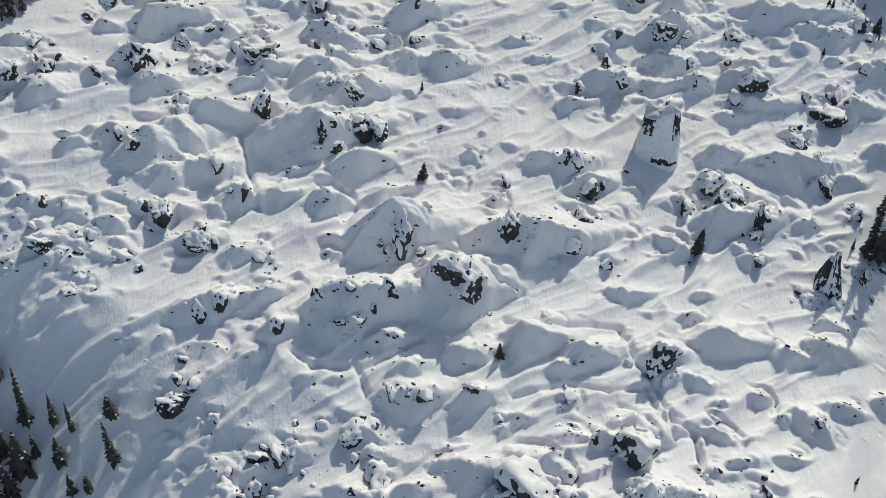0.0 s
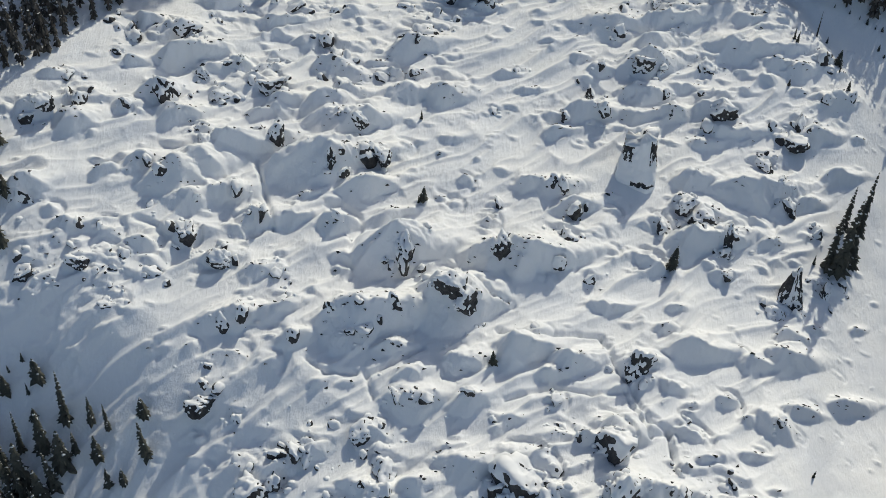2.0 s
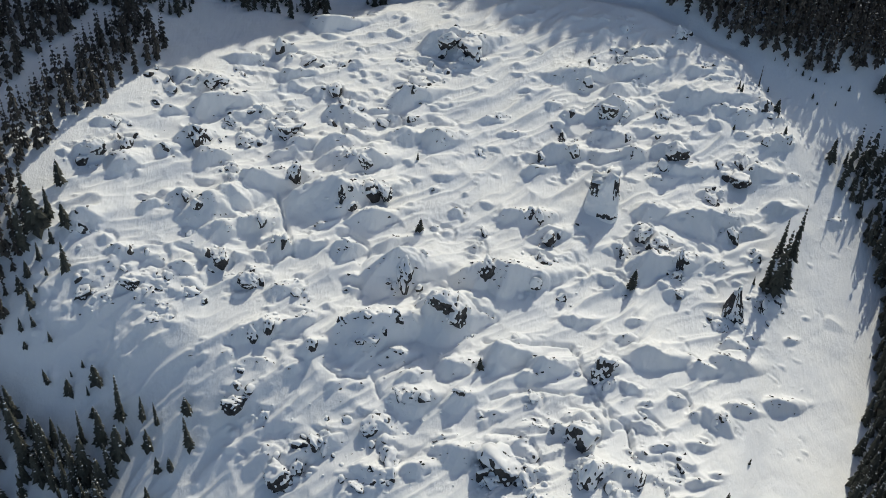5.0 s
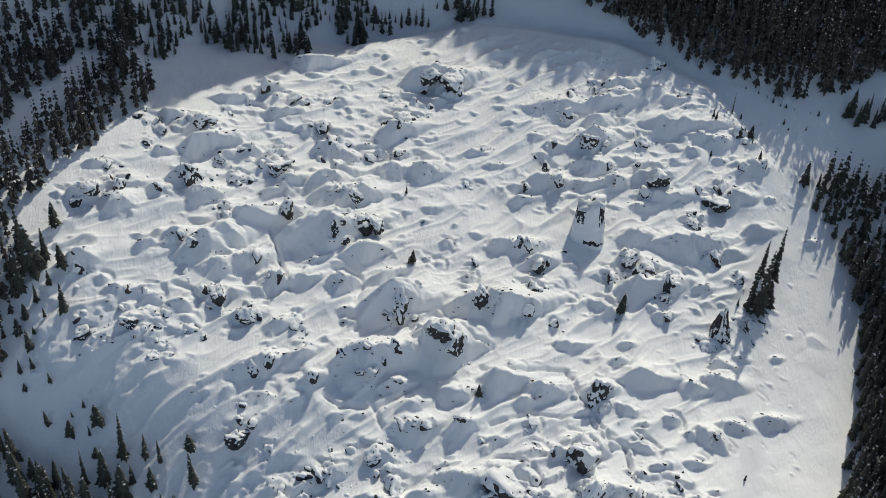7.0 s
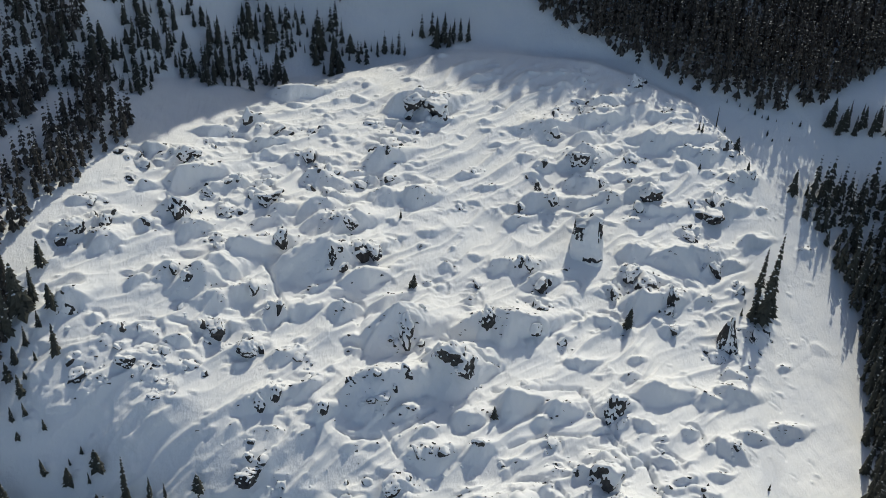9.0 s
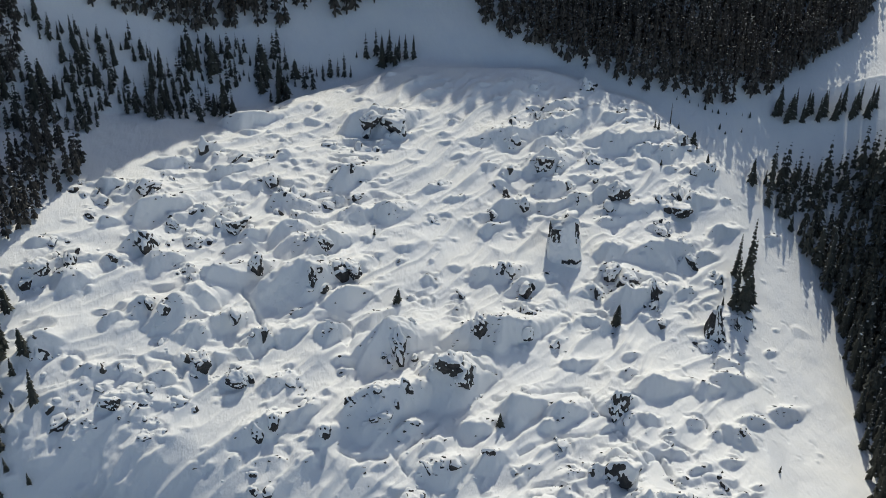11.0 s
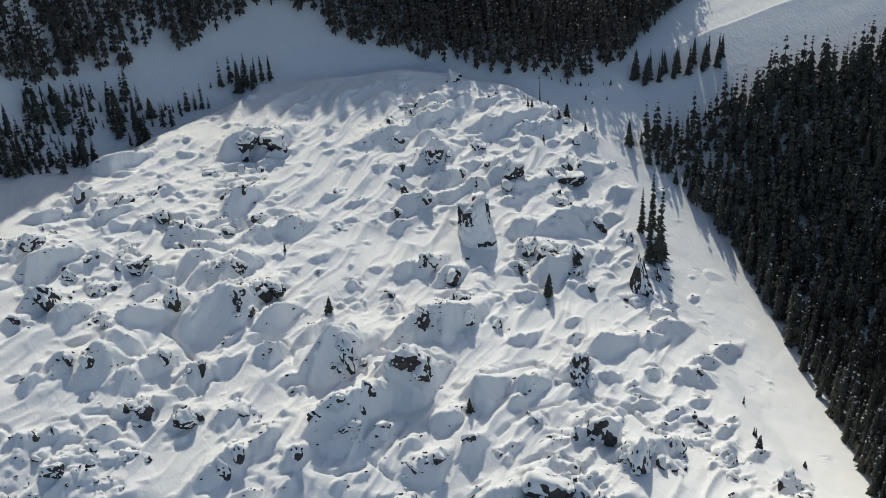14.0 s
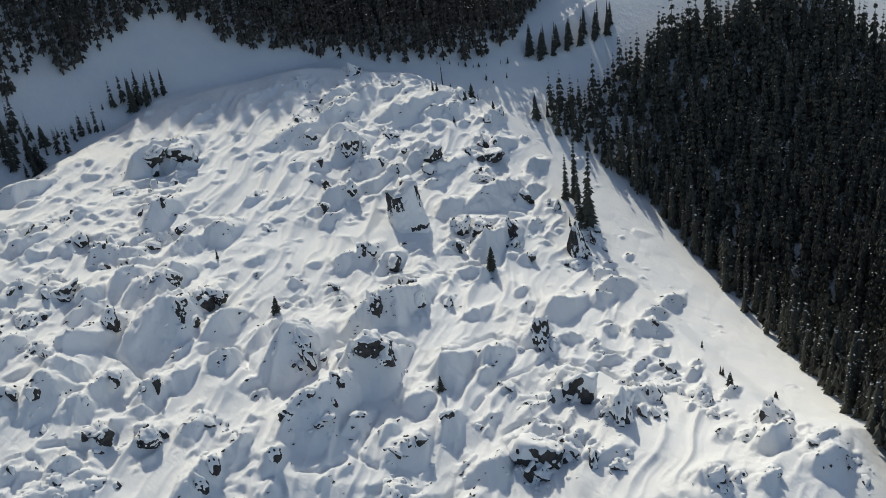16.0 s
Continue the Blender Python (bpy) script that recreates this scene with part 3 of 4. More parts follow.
def scatter_stones():
    r = random.Random(12)
    for x, y, wide, tall, *rest in [q for q in ROCKS if q[2] > 2.3]:
        for k in range(2 if wide < 3 else 3):
            a, s = r.uniform(0, 6.28), wide * r.uniform(0.2, 0.5)
            STONES.append((x + math.cos(a) * wide * r.uniform(0.5, 1.1), y + math.sin(a) * wide * r.uniform(0.4, 0.9), s, s * r.uniform(0.7, 1.4)))


scatter_stones()


def small_drifts():
    """The drifts too small to name: behind every block, crowded on the crests, thinly strewn between."""
    r = random.Random(4)
    for x, y, wide, tall, *rest in ROCKS + STONES:
        h = 0.34 * max(tall, 0.45 * wide)
        drift(x + 0.1 * wide, y + 0.4 * wide, h, -0.8 * wide, -0.3 * wide, 0.8 * wide, 0.2 * wide, 1.5 * h)
    crests = [q for q in DRIFTS[:240] if q[2] > 1.5]
    for x, y, high, left, lb, right, rb, shade, scooped in crests:
        for k in range(int(2 + 1.1 * (right - left) ** 0.8)):
            c = r.uniform(1.1 * left, 1.3 * right)
            u = c / left if c < 0 else c / right
            along = (lb if c < 0 else rb) * u + r.uniform(-0.1, 1.2) * high
            w = r.uniform(0.22, 0.85)
            lump(r, x + c * SUN_Y + along * SUN_X, y - c * SUN_X + along * SUN_Y, w)
    k = 0
    while k < 850:
        x, y = r.uniform(-90, 80), r.uniform(-105, 58)
        if float(inside(np.array(x), np.array(y))) < 1.0 or float(fbm(np.array(x / 15), np.array(y / 11), 61, 3)) + 0.004 * (x - y - 20) > r.uniform(-0.1, 0.3):
            continue
        lump(r, x, y, r.uniform(0.4, 1.7) * r.uniform(0.4, 1.0))
        k += 1
    for k in range(190):
        x, y = r.uniform(60, 92), r.uniform(-80, 36)
        if -14 < float(inside(np.array(x), np.array(y))) < 0:
            lump(r, x, y, r.uniform(0.25, 0.8) * r.uniform(0.5, 1.0))


def lump(r, x, y, w):
    h = w * r.uniform(0.45, 1.0)
    drift(x, y, h, -w * r.uniform(0.7, 2.2), -w * r.uniform(0.2, 1.4), w * r.uniform(0.7, 1.6), w * r.uniform(-0.5, 0.9), h * r.uniform(1.0, 1.7), r.random() < 0.12)


small_drifts()


def axis(a, b_, step, far):
    inner = list(np.arange(a, b_ + step / 2, step))
    sides = []
    for start in (b_, -a):
        d, p, row = step, start, []
        while p < far:
            d *= 1.13
            p += d
            row.append(p)
        sides.append(row)
    return np.array([-p for p in sides[1][::-1]] + inner + sides[0])


GX, GY = axis(-90, 80, 0.29, 2500), axis(-108, 58, 0.29, 2500)
XX, YY = np.meshgrid(GX, GY)


def soft_least(a, b_, k):
    return 0.5 * (a + b_ - np.sqrt((a - b_) ** 2 + k * k))


def stamp():
    """All drifts laid over one another, the higher one winning, with moats cut behind the scooped ones."""
    field, moat, rough = np.zeros_like(XX), np.zeros_like(XX), np.zeros_like(XX)
    warp_x, warp_y = fbm(XX / 3.2, YY / 3.2, 21, 4), fbm(XX / 3.2, YY / 3.2, 33, 4)
    fine = fbm(XX / 1.3, YY / 1.3, 45, 2)
    for n, (x, y, high, left, lb, right, rb, shade, scooped) in enumerate(DRIFTS):
        wide = right - left
        left = 1.25 * left
        tail = 0.7 * high + 0.3 if scooped else 1.7 * high + 0.32 * wide
        reach = max(-left, right) + max(shade, 1.3 * tail) + abs(lb) + abs(rb) + 1.5
        i0, i1 = np.searchsorted(GX, (x - reach, x + reach))
        j0, j1 = np.searchsorted(GY, (y - reach, y + reach))
        w = (slice(j0, j1), slice(i0, i1))
        amp = 0.26 * min(0.5 * wide, 2.6) + 0.05
        dx, dy = XX[w] - x + amp * warp_x[w], YY[w] - y + amp * warp_y[w]
        along, across = dx * SUN_X + dy * SUN_Y, dx * SUN_Y - dy * SUN_X
        across = across - (0.5 - 0.25 * min(1, max(0, (10 - x) / 80))) * np.maximum(along, 0) * (0.3 if scooped else 1)
        u = np.where(across < 0, across / left, across / right)
        bend = np.where(across < 0, lb, rb) * np.minimum(u, 1.3) ** 1.25
        top = high * np.clip(1 - u * u, 0, 1) ** np.where(across < 0, 1.5, 0.75)
        a = along - bend
        lee = top + a * high / (0.74 * shade)
        rear = top * np.clip(1 - a / tail, 0, 1) ** 1.6
        bump = -soft_least(-soft_least(lee, rear, 0.03 * high), 0.0, 0.07 * high) * (1 + 0.09 * fine[w])
        bump = np.maximum(bump - 0.035 * high, 0)
        field[w] = np.maximum(field[w], bump) + 0.18 * np.minimum(field[w], bump)
        if high > 1.1:
            rough[w] = np.maximum(rough[w], np.minimum(high / 2.2, 1) * (top / high) * np.exp(-((a - 0.35 * high) / (0.45 * high + 0.6)) ** 2))
        if scooped:
            half = 0.5 * wide
            mid = across - 0.5 * (left + right)
            ring = np.hypot(along - 0.1 * half, 0.9 * mid) / (1.15 * half + 0.25)
            cut = ease(0.55, 0.98, ring) * (1 - ease(1.0, 1.0 + 0.35 / half, ring)) * ease(-0.25, 0.55, (along + 0.6 * mid) / half)
            moat[w] = np.maximum(moat[w], (0.16 + 0.30 * min(high, 2.2)) * cut)
    return field - moat, rough


def groove(z, path, wide, deep):
    for (ax, ay), (bx, by) in zip(path, path[1:]):
        i0, i1 = np.searchsorted(GX, (min(ax, bx) - 2, max(ax, bx) + 2))
        j0, j1 = np.searchsorted(GY, (min(ay, by) - 2, max(ay, by) + 2))
        w = (slice(j0, j1), slice(i0, i1))
        ex, ey = bx - ax, by - ay
        s = np.clip(((XX[w] - ax) * ex + (YY[w] - ay) * ey) / (ex * ex + ey * ey), 0, 1)
        d = np.hypot(XX[w] - ax - s * ex, YY[w] - ay - s * ey)
        z[w] -= deep * np.exp(-(d / wide) ** 2)


def snow_surface():
    z = lay(XX, YY)
    within = inside(XX, YY)
    field = ease(-1, 7, within)
    z = z + field * (0.9 * fbm(XX / 13, YY / 13, 3, 2) + 0.10 * fbm(XX / 3.6, YY / 3.6, 8, 3))
    wx, wy = XX * math.cos(WIND) - YY * math.sin(WIND), XX * math.sin(WIND) + YY * math.cos(WIND)
    z = z + (0.10 + 0.05 * field) * fbm(wx / 1.5, wy / 9.0, 14, 3) * (1 - ease(120, 300, np.abs(XX)))
    z = z + (1 - field) * 0.5 * fbm(XX / 9, YY / 9, 17, 3)
    bend = 3.5 * fbm(XX / 15, YY / 17, 55, 2)
    crest = 1 - 2 * np.abs(value_noise((wx + bend) / 4.4, (wy + 2 * bend) / 17.0, 91))
    sharp = 1 - 2 * np.abs(value_noise((wx + bend) / 1.7, wy / 8.5, 93))
    z = z + field * (0.85 * crest ** 2 + 0.38 * sharp ** 3 * (0.25 + crest))
    heaps, rough = stamp()
    stony = np.clip(rough + 0.5 * ease(0.1, 0.5, fbm(XX / 10, YY / 8, 29, 3)), 0, 1) * field
    blocks = (1 - 2 * np.abs(fbm((wx + bend) / 1.7, wy / 3.2, 71, 2))) ** 3 - 0.4 + 0.55 * (1 - 2 * np.abs(fbm(wx / 0.8, wy / 1.3, 75, 2))) ** 3
    z = z + heaps + 0.55 * stony * np.maximum(blocks, 0)
    groove(z, ((24.4, -46.5), (24.8, -49.3), (26.1, -52.0), (28.6, -55.0), (31.1, -60.2), (34.4, -60.4), (34.9, -63.8), (35.1, -67.4)), 0.42, 0.96)
    groove(z, ((26.9, -55.2), (29.6, -60.0), (31.1, -62.7), (34.2, -60.7), (34.8, -64.8), (35.3, -68.2)), 0.38, 0.88)
    groove(z, ((-14.5, -61.0), (-10.9, -58.2), (-8.6, -56.6), (-6.5, -54.5)), 0.42, 0.88)
    groove(z, ((-15.1, -60.7), (-13.2, -64.6)), 0.42, 0.88)
    groove(z, ((-39.6, -24.3), (-37.9, -28.1), (-36.8, -30.7), (-35.0, -35.1), (-34.0, -37.7)), 0.42, 0.96)
    groove(z, ((1.2, -41.6), (4.1, -43.3), (6.6, -42.9)), 0.42, 0.96)
    groove(z, ((5.5, -48.0), (11.6, -49.2), (19.0, -46.0), (23.0, -44.9), (24.3, -48.7)), 0.45, 0.96)
    groove(z, ((-24.5, -60.3), (-21.3, -62.0), (-16.5, -61.1)), 0.40, 0.80)
    groove(z, ((27.7, -55.0), (21.4, -57.4), (15.3, -57.1), (7.4, -61.0)), 0.38, 0.72)
    return z


ZZ = snow_surface()


def ground_at(x, y):
    i, j = int(np.clip(np.searchsorted(GX, x) - 1, 0, len(GX) - 2)), int(np.clip(np.searchsorted(GY, y) - 1, 0, len(GY) - 2))
    s, t_ = (x - GX[i]) / (GX[i + 1] - GX[i]), (y - GY[j]) / (GY[j + 1] - GY[j])
    return float((ZZ[j, i] * (1 - s) + ZZ[j, i + 1] * s) * (1 - t_) + (ZZ[j + 1, i] * (1 - s) + ZZ[j + 1, i + 1] * s) * t_)


def build_ground():
    ny, nx = XX.shape
    me = bpy.data.meshes.new("ground")
    i = np.arange(ny * nx).reshape(ny, nx)
    quads = np.stack([i[:-1, :-1], i[:-1, 1:], i[1:, 1:], i[1:, :-1]], -1).reshape(-1, 4)
    me.vertices.add(ny * nx)
    me.vertices.foreach_set("co", np.stack([XX, YY, ZZ], -1).ravel().astype(np.float32))
    me.loops.add(quads.size)
    me.loops.foreach_set("vertex_index", quads.ravel().astype(np.int32))
    me.polygons.add(len(quads))
    me.polygons.foreach_set("loop_start", np.arange(0, quads.size, 4, dtype=np.int32))
    me.polygons.foreach_set("use_smooth", np.ones(len(quads), dtype=bool))
    me.update(calc_edges=True)
    me.materials.append(SNOW)
    tagged(new("ground", me), "wind-drifted snow over a buried boulder field", "snow", kind="structure")


build_ground()

# ---- boulders ----
def sphere(level):
    bm = bmesh.new()
    bmesh.ops.create_icosphere(bm, subdivisions=level, radius=1)
    v = np.array([p.co[:] for p in bm.verts])
    f = [[p.index for p in q.verts] for q in bm.faces]
    bm.free()
    return v, f


def crag(seed, level, planes=13, rough=0.10):
    """A broken block of about two metres across, and the snow that lies on it."""
    r = np.random.RandomState(seed)
    way, faces = sphere(level)
    n = r.normal(size=(planes, 3))
    n[:, 2] *= 0.9
    n /= np.linalg.norm(n, axis=1)[:, None]
    d = r.uniform(0.42, 1.0, planes)
    cut = d[None, :] / np.maximum(way @ n.T, 0.05)
    rad = np.minimum(1.22 * cut.min(1), 1.3)
    off = r.uniform(0, 50, 3)
    chip = np.array([noise.fractal(Vector(w * 2.1 + off), 0.9, 2.1, 4) for w in way])
    rad = rad * (1 + rough * chip)
    v = way * rad[:, None]
    rock = shape(v.tolist(), faces, ROCK, "rock", smooth=False)
    nz = np.zeros(len(v))
    normals = np.zeros((len(v), 3))
    for a, b_, c in faces:
        m = np.cross(v[b_] - v[a], v[c] - v[a])
        for k in (a, b_, c):
            normals[k] += m
    nz = normals[:, 2] / np.maximum(np.linalg.norm(normals, axis=1), 1e-9)
    grain = 4.2 if level > 3 else 2.3
    patch = np.array([0.62 * noise.fractal(Vector(w * grain - off), 0.8, 2.1, 5) + 0.5 * noise.fractal(Vector((w[0] * 0.7 * grain, w[1] * 0.7 * grain, w[2] * 2.1 * grain)) + Vector(off), 0.8, 2.1, 4) for w in way])
    lit = normals @ np.array([SUN_X, SUN_Y, 0]) / np.maximum(np.linalg.norm(normals, axis=1), 1e-9)
    cover = ease(0.20, 0.30, nz + 1.0 * patch + 0.25 * lit)
    cap = way * (rad + 0.05 * cover - 0.05 * (1 - cover))[:, None]
    cap[:, 2] += 0.03 * cover
    snow = shape(cap.tolist(), faces, CAP_SNOW, "snow_cap")
    return rock, snow


CRAGS = [crag(100 + k, 3, 10, 0.24) for k in range(9)]
BIG_CRAGS = [crag(200 + k, 4, 13, 0.26) for k in range(9)]


def set_boulder(k, x, y, wide, tall, label, turn, deep, lift):
    r = random.Random(k * 7 + 3)
    big = wide > 3.2 or tall > 3.4
    rock, snow = (BIG_CRAGS if big else CRAGS)[k % 9]
    ob = new("boulder")
    ob.rotation_euler = (r.uniform(-0.4, 0.4), r.uniform(-0.4, 0.4), r.uniform(0, 6.28) if turn is None else radians(turn))
    height = max(tall, 0.45 * wide)
    ob.scale = (wide / 2, (deep or wide * r.uniform(0.6, 1.05)) / 2, height * 0.62)
    ob.location = (x, y - 0.14 * wide, ground_at(x, y) - height * (0.30 - lift))
    part("rock", rock, ob)
    part("snow_cap", snow, ob, "thick white cap of snow")
    if not label:
        label = ("tall dark rock crag with snow plastered on its ledges" if tall > 1.25 * wide else
                 "large broken dark boulder capped with drifted snow" if big else
                 "small dark boulder poking out of deep snow")
    return tagged(ob, label, "boulder", "boulders of the snowfield")


for k, block in enumerate(ROCKS):
    set_boulder(k, *block)


def loose_stones():
    """The lesser stones crowded round the boulders, past counting, and the snow on them."""
    r = random.Random(19)
    kinds = [[np.array([p.co[:] for p in me.vertices]) for me in pair] for pair in LITTLE]
    faces = np.array([list(p.vertices) for p in LITTLE[0][0].polygons])
    v, f, n = ([], []), ([], []), 0
    for x, y, wide, tall in STONES:
        kind = r.choice(kinds)
        turn = pose(0, 0, 0, r.uniform(-30, 30), r.uniform(-30, 30), r.uniform(0, 360)).to_3x3()
        m = np.array(turn) @ np.diag((0.5 * wide, 0.4 * wide, 0.55 * tall))
        at = np.array((x, y, ground_at(x, y) - 0.22 * tall))
        for k in (0, 1):
            v[k].extend((kind[k] @ m.T + at).tolist())
            f[k].extend((faces + n).tolist())
        n += len(kind[0])
    tagged(new("loose_stones", shape(v[0], f[0], ROCK, "loose_stones", smooth=False)), "small dark stones crowded round the boulders", "stones", kind="stuff")
    tagged(new("stone_snow", shape(v[1], f[1], CAP_SNOW, "stone_snow")), "thin snow caps on the small stones", "snow", kind="stuff")


LITTLE = [crag(300 + k, 2, 9, 0.22) for k in range(6)]
loose_stones()


def tower(x, y, wide, tall, name, label, taper=0.34, lean=0.3, bareness=0.12):
    """The upright rock tower: a four-sided block, snow plastered over its front."""
    rings, sides = 64, 96
    v, cv, f = [], [], []
    for k in range(rings):
        h = k / (rings - 1)
        for j in range(sides):
            a = 6.2832 * j / sides
            c, s = math.cos(a), math.sin(a)
            block = (abs(c) ** 5 + abs(s * 1.15) ** 5) ** -0.2
            p = Vector((c * 1.7, s * 1.7, h * 3.6))
            chip = noise.fractal(p * 1.5, 0.8, 2.1, 4)
            rad = wide / 2 * block * (1.18 - taper * h) * (1 + 0.09 * chip) * (0.25 if k == rings - 1 else 1)
            top = tall * h + tall * h ** 4 * (0.10 * c - 0.05 * math.cos(3 * a) + 0.06 * chip)
            front = max(0.0, -s)
            crust = 0.75 * noise.fractal(p * 1.7 + Vector((7, 3, 1)), 0.8, 2.1, 5) + 0.6 * noise.fractal(Vector((p.x * 5, p.y * 5, p.z * 1.3)), 0.8, 2.1, 4)
            bare = 0.85 * ease(0.5, 0.75, h) * (c < -0.25 or c > 0.62) + 1.5 * ease(0.17, 0.2, h + 0.04 * chip) * (1 - ease(0.27, 0.3, h + 0.05 * chip + 0.06 * abs(c))) * (c > -0.25)
            d = 0.15 if (0.75 * front + 0.9 * crust + 0.25 - bare > bareness or (k >= rings - 2 and taper < 1)) else -0.12
            v.append((c * rad, s * rad + lean * wide * h, top))
            cv.append((c * (rad + d), s * (rad + d) + lean * wide * h, top + (0.22 if k >= rings - 2 else 0)))
    for k in range(rings - 1):
        for j in range(sides):
            a, b_ = k * sides + j, k * sides + (j + 1) % sides
            f.append((a, b_, b_ + sides, a + sides))
    f.append(tuple(range((rings - 1) * sides, rings * sides)))
    ob = new(name)
    ob.location, ob.rotation_euler = (x, y, ground_at(x, y) - 0.24 * tall), (0, 0, radians(-8))
    part("rock", shape(v, f, ROCK, "rock", smooth=False), ob)
    part("snow_crust", shape(cv, f, CAP_SNOW, "snow_crust"), ob, "grey-white crust of wind-blown snow")
    tagged(ob, label, name.replace("_", " "))


tower(28.8, -8.6, 6.5, 10.0, "rock_tower", "tall upright rock tower with a snow-plastered front")
tower(58.0, -26.2, 5.0, 8.6, "rock_spike", "pointed dark rock spike standing alone in the snow", 0.92, 0.12, 0.85)



def rubble():
    """Small snow-covered stones that crowd the crests and the feet of the boulders."""
    r = random.Random(41)
    way, faces = sphere(1)
    v, f = [], []
    for x, y, wide, tall, *rest in ROCKS:
        for k in range(int(1 + 0.9 * wide)):
            a, d, s = r.uniform(0, 6.28), r.uniform(0.5, 1.6), r.uniform(0.12, 0.42)
            px, py = x + math.cos(a) * d * wide, y + math.sin(a) * d * wide
            pz, n = ground_at(px, py) - 0.15 * s, len(v)
            sx, sy, sz = s * r.uniform(0.8, 2.0), s * r.uniform(0.8, 1.6), s * r.uniform(0.5, 1.0)
            v += [(px + w[0] * sx * r.uniform(0.6, 1.35), py + w[1] * sy * r.uniform(0.6, 1.35), pz + w[2] * sz) for w in way]
            f += [[n + i for i in q] for q in faces]
    tagged(new("snowy_rubble", shape(v, f, CAP_SNOW, "snowy_rubble")), "small snow-covered stones along the crests", "rubble", kind="stuff")


rubble()


def fragments():
    """Splinters of dark rock strewn round the blocks: too many and too small to count."""
    r = random.Random(77)
    v, f = [], []
    for x, y, wide, tall, *rest in ROCKS:
        for k in range(r.choice((0, 1, 2)) + int(1.1 * wide)):
            a, d = r.uniform(0, 6.28), r.gauss(0, 0.75) * wide
            px, py = x + math.cos(a) * d, y + math.sin(a) * d * 0.7
            pz, s, n = ground_at(px, py), r.uniform(0.10, 0.42) * r.uniform(0.4, 1), len(v)
            w = [(px + r.uniform(-1.3, 1.3) * s, py + r.uniform(-1, 1) * s, pz + r.uniform(-0.5, 0.7) * s) for q in range(5)]
            v += w + [(px, py, pz + s * 0.8)]
            f += [(n, n + 1, n + 5), (n + 1, n + 2, n + 5), (n + 2, n + 3, n + 5), (n + 3, n + 4, n + 5), (n + 4, n, n + 5), (n, n + 2, n + 1), (n, n + 3, n + 2), (n, n + 4, n + 3)]
    for x, y, high, left, lb, right, rb, shade, scooped in DRIFTS[:222]:
        for k in range(int(r.uniform(0, 3.2) * (high + 0.4))):
            c = r.uniform(0.7 * left, 1.1 * right)
            along = (lb * c / left if c < 0 else rb * c / right) + r.gauss(0, 0.3) * high
            px, py = x + c * SUN_Y + along * SUN_X, y - c * SUN_X + along * SUN_Y
            pz, s, n = ground_at(px, py), r.uniform(0.12, 0.40), len(v)
            v += [(px + r.uniform(-1.6, 1.6) * s, py + r.uniform(-0.9, 0.9) * s, pz + r.uniform(-0.4, 0.6) * s) for q in range(5)] + [(px, py, pz + s * 0.7)]
            f += [(n, n + 1, n + 5), (n + 1, n + 2, n + 5), (n + 2, n + 3, n + 5), (n + 3, n + 4, n + 5), (n + 4, n, n + 5), (n, n + 2, n + 1), (n, n + 3, n + 2), (n, n + 4, n + 3)]
    tagged(new("rock_fragments", shape(v, f, ROCK, "rock_fragments", smooth=False)), "scattered dark splinters of rock in the snow", "rock", kind="stuff")


fragments()
# ---- trees ----
def branches(verts, faces, r, x, y, base, tall, spread, rings, each, plump, scale_z=0.4, light=False):
    """Rings of drooping, needle-clad branches: each a flat spindle."""
    for k in range(rings):
        f = max(0, k + r.uniform(-0.45, 0.45)) / rings
        h = base + tall * (0.06 + 0.94 * f)
        reach = spread * (1 - f) ** 0.85 * r.uniform(0.75, 1.2) + (0.015 if light else 0.03) * spread
        a0 = r.uniform(0, 6.28)
        for j in range(each):
            if r.random() < 0.12:
                continue
            a = a0 + 6.283 * j / each + r.uniform(-0.35, 0.35)
            l = reach * r.uniform(0.5, 1.0 if light else 1.25)
            ca, sa = math.cos(a), math.sin(a)
            w, drop = plump * (0.30 * l + (0.10 * reach if light else 0.10 * spread)), l * (r.uniform(0.35, 0.6) if light else r.uniform(0.45, 0.9))
            n = len(verts)
            mx, my, mz = x + ca * l * 0.5, y + sa * l * 0.5, h - drop * 0.35
            verts += [(x, y, h + 0.25 * w), (mx - sa * w, my + ca * w, mz - 0.1 * w), (mx + sa * w, my - ca * w, mz - 0.1 * w),
                      (x + ca * l, y + sa * l, h - drop), (mx, my, mz + scale_z * w), (mx, my, mz - 0.9 * scale_z * w)]
            if light:
                faces += [(n, n + 4, n + 1), (n, n + 2, n + 4), (n + 3, n + 1, n + 4), (n + 3, n + 4, n + 2), (n, n + 1, n + 3), (n, n + 3, n + 2)]
                verts.pop()
                continue
            faces += [(n, n + 4, n + 1), (n, n + 2, n + 4), (n + 3, n + 1, n + 4), (n + 3, n + 4, n + 2),
                      (n, n + 1, n + 5), (n, n + 5, n + 2), (n + 3, n + 5, n + 1), (n + 3, n + 2, n + 5)]


def stem(verts, faces, x, y, base, tall, thick, sides=6):
    n = len(verts)
    for h, t_ in ((0, 1.0), (0.35, 0.72), (0.75, 0.34), (1.0, 0.05)):
        verts += [(x + math.cos(6.283 * k / sides) * thick * t_, y + math.sin(6.283 * k / sides) * thick * t_, base + tall * h) for k in range(sides)]
    for q in range(3):
        for k in range(sides):
            a, b_ = n + q * sides + k, n + q * sides + (k + 1) % sides
            faces.append((a, b_, b_ + sides, a + sides))


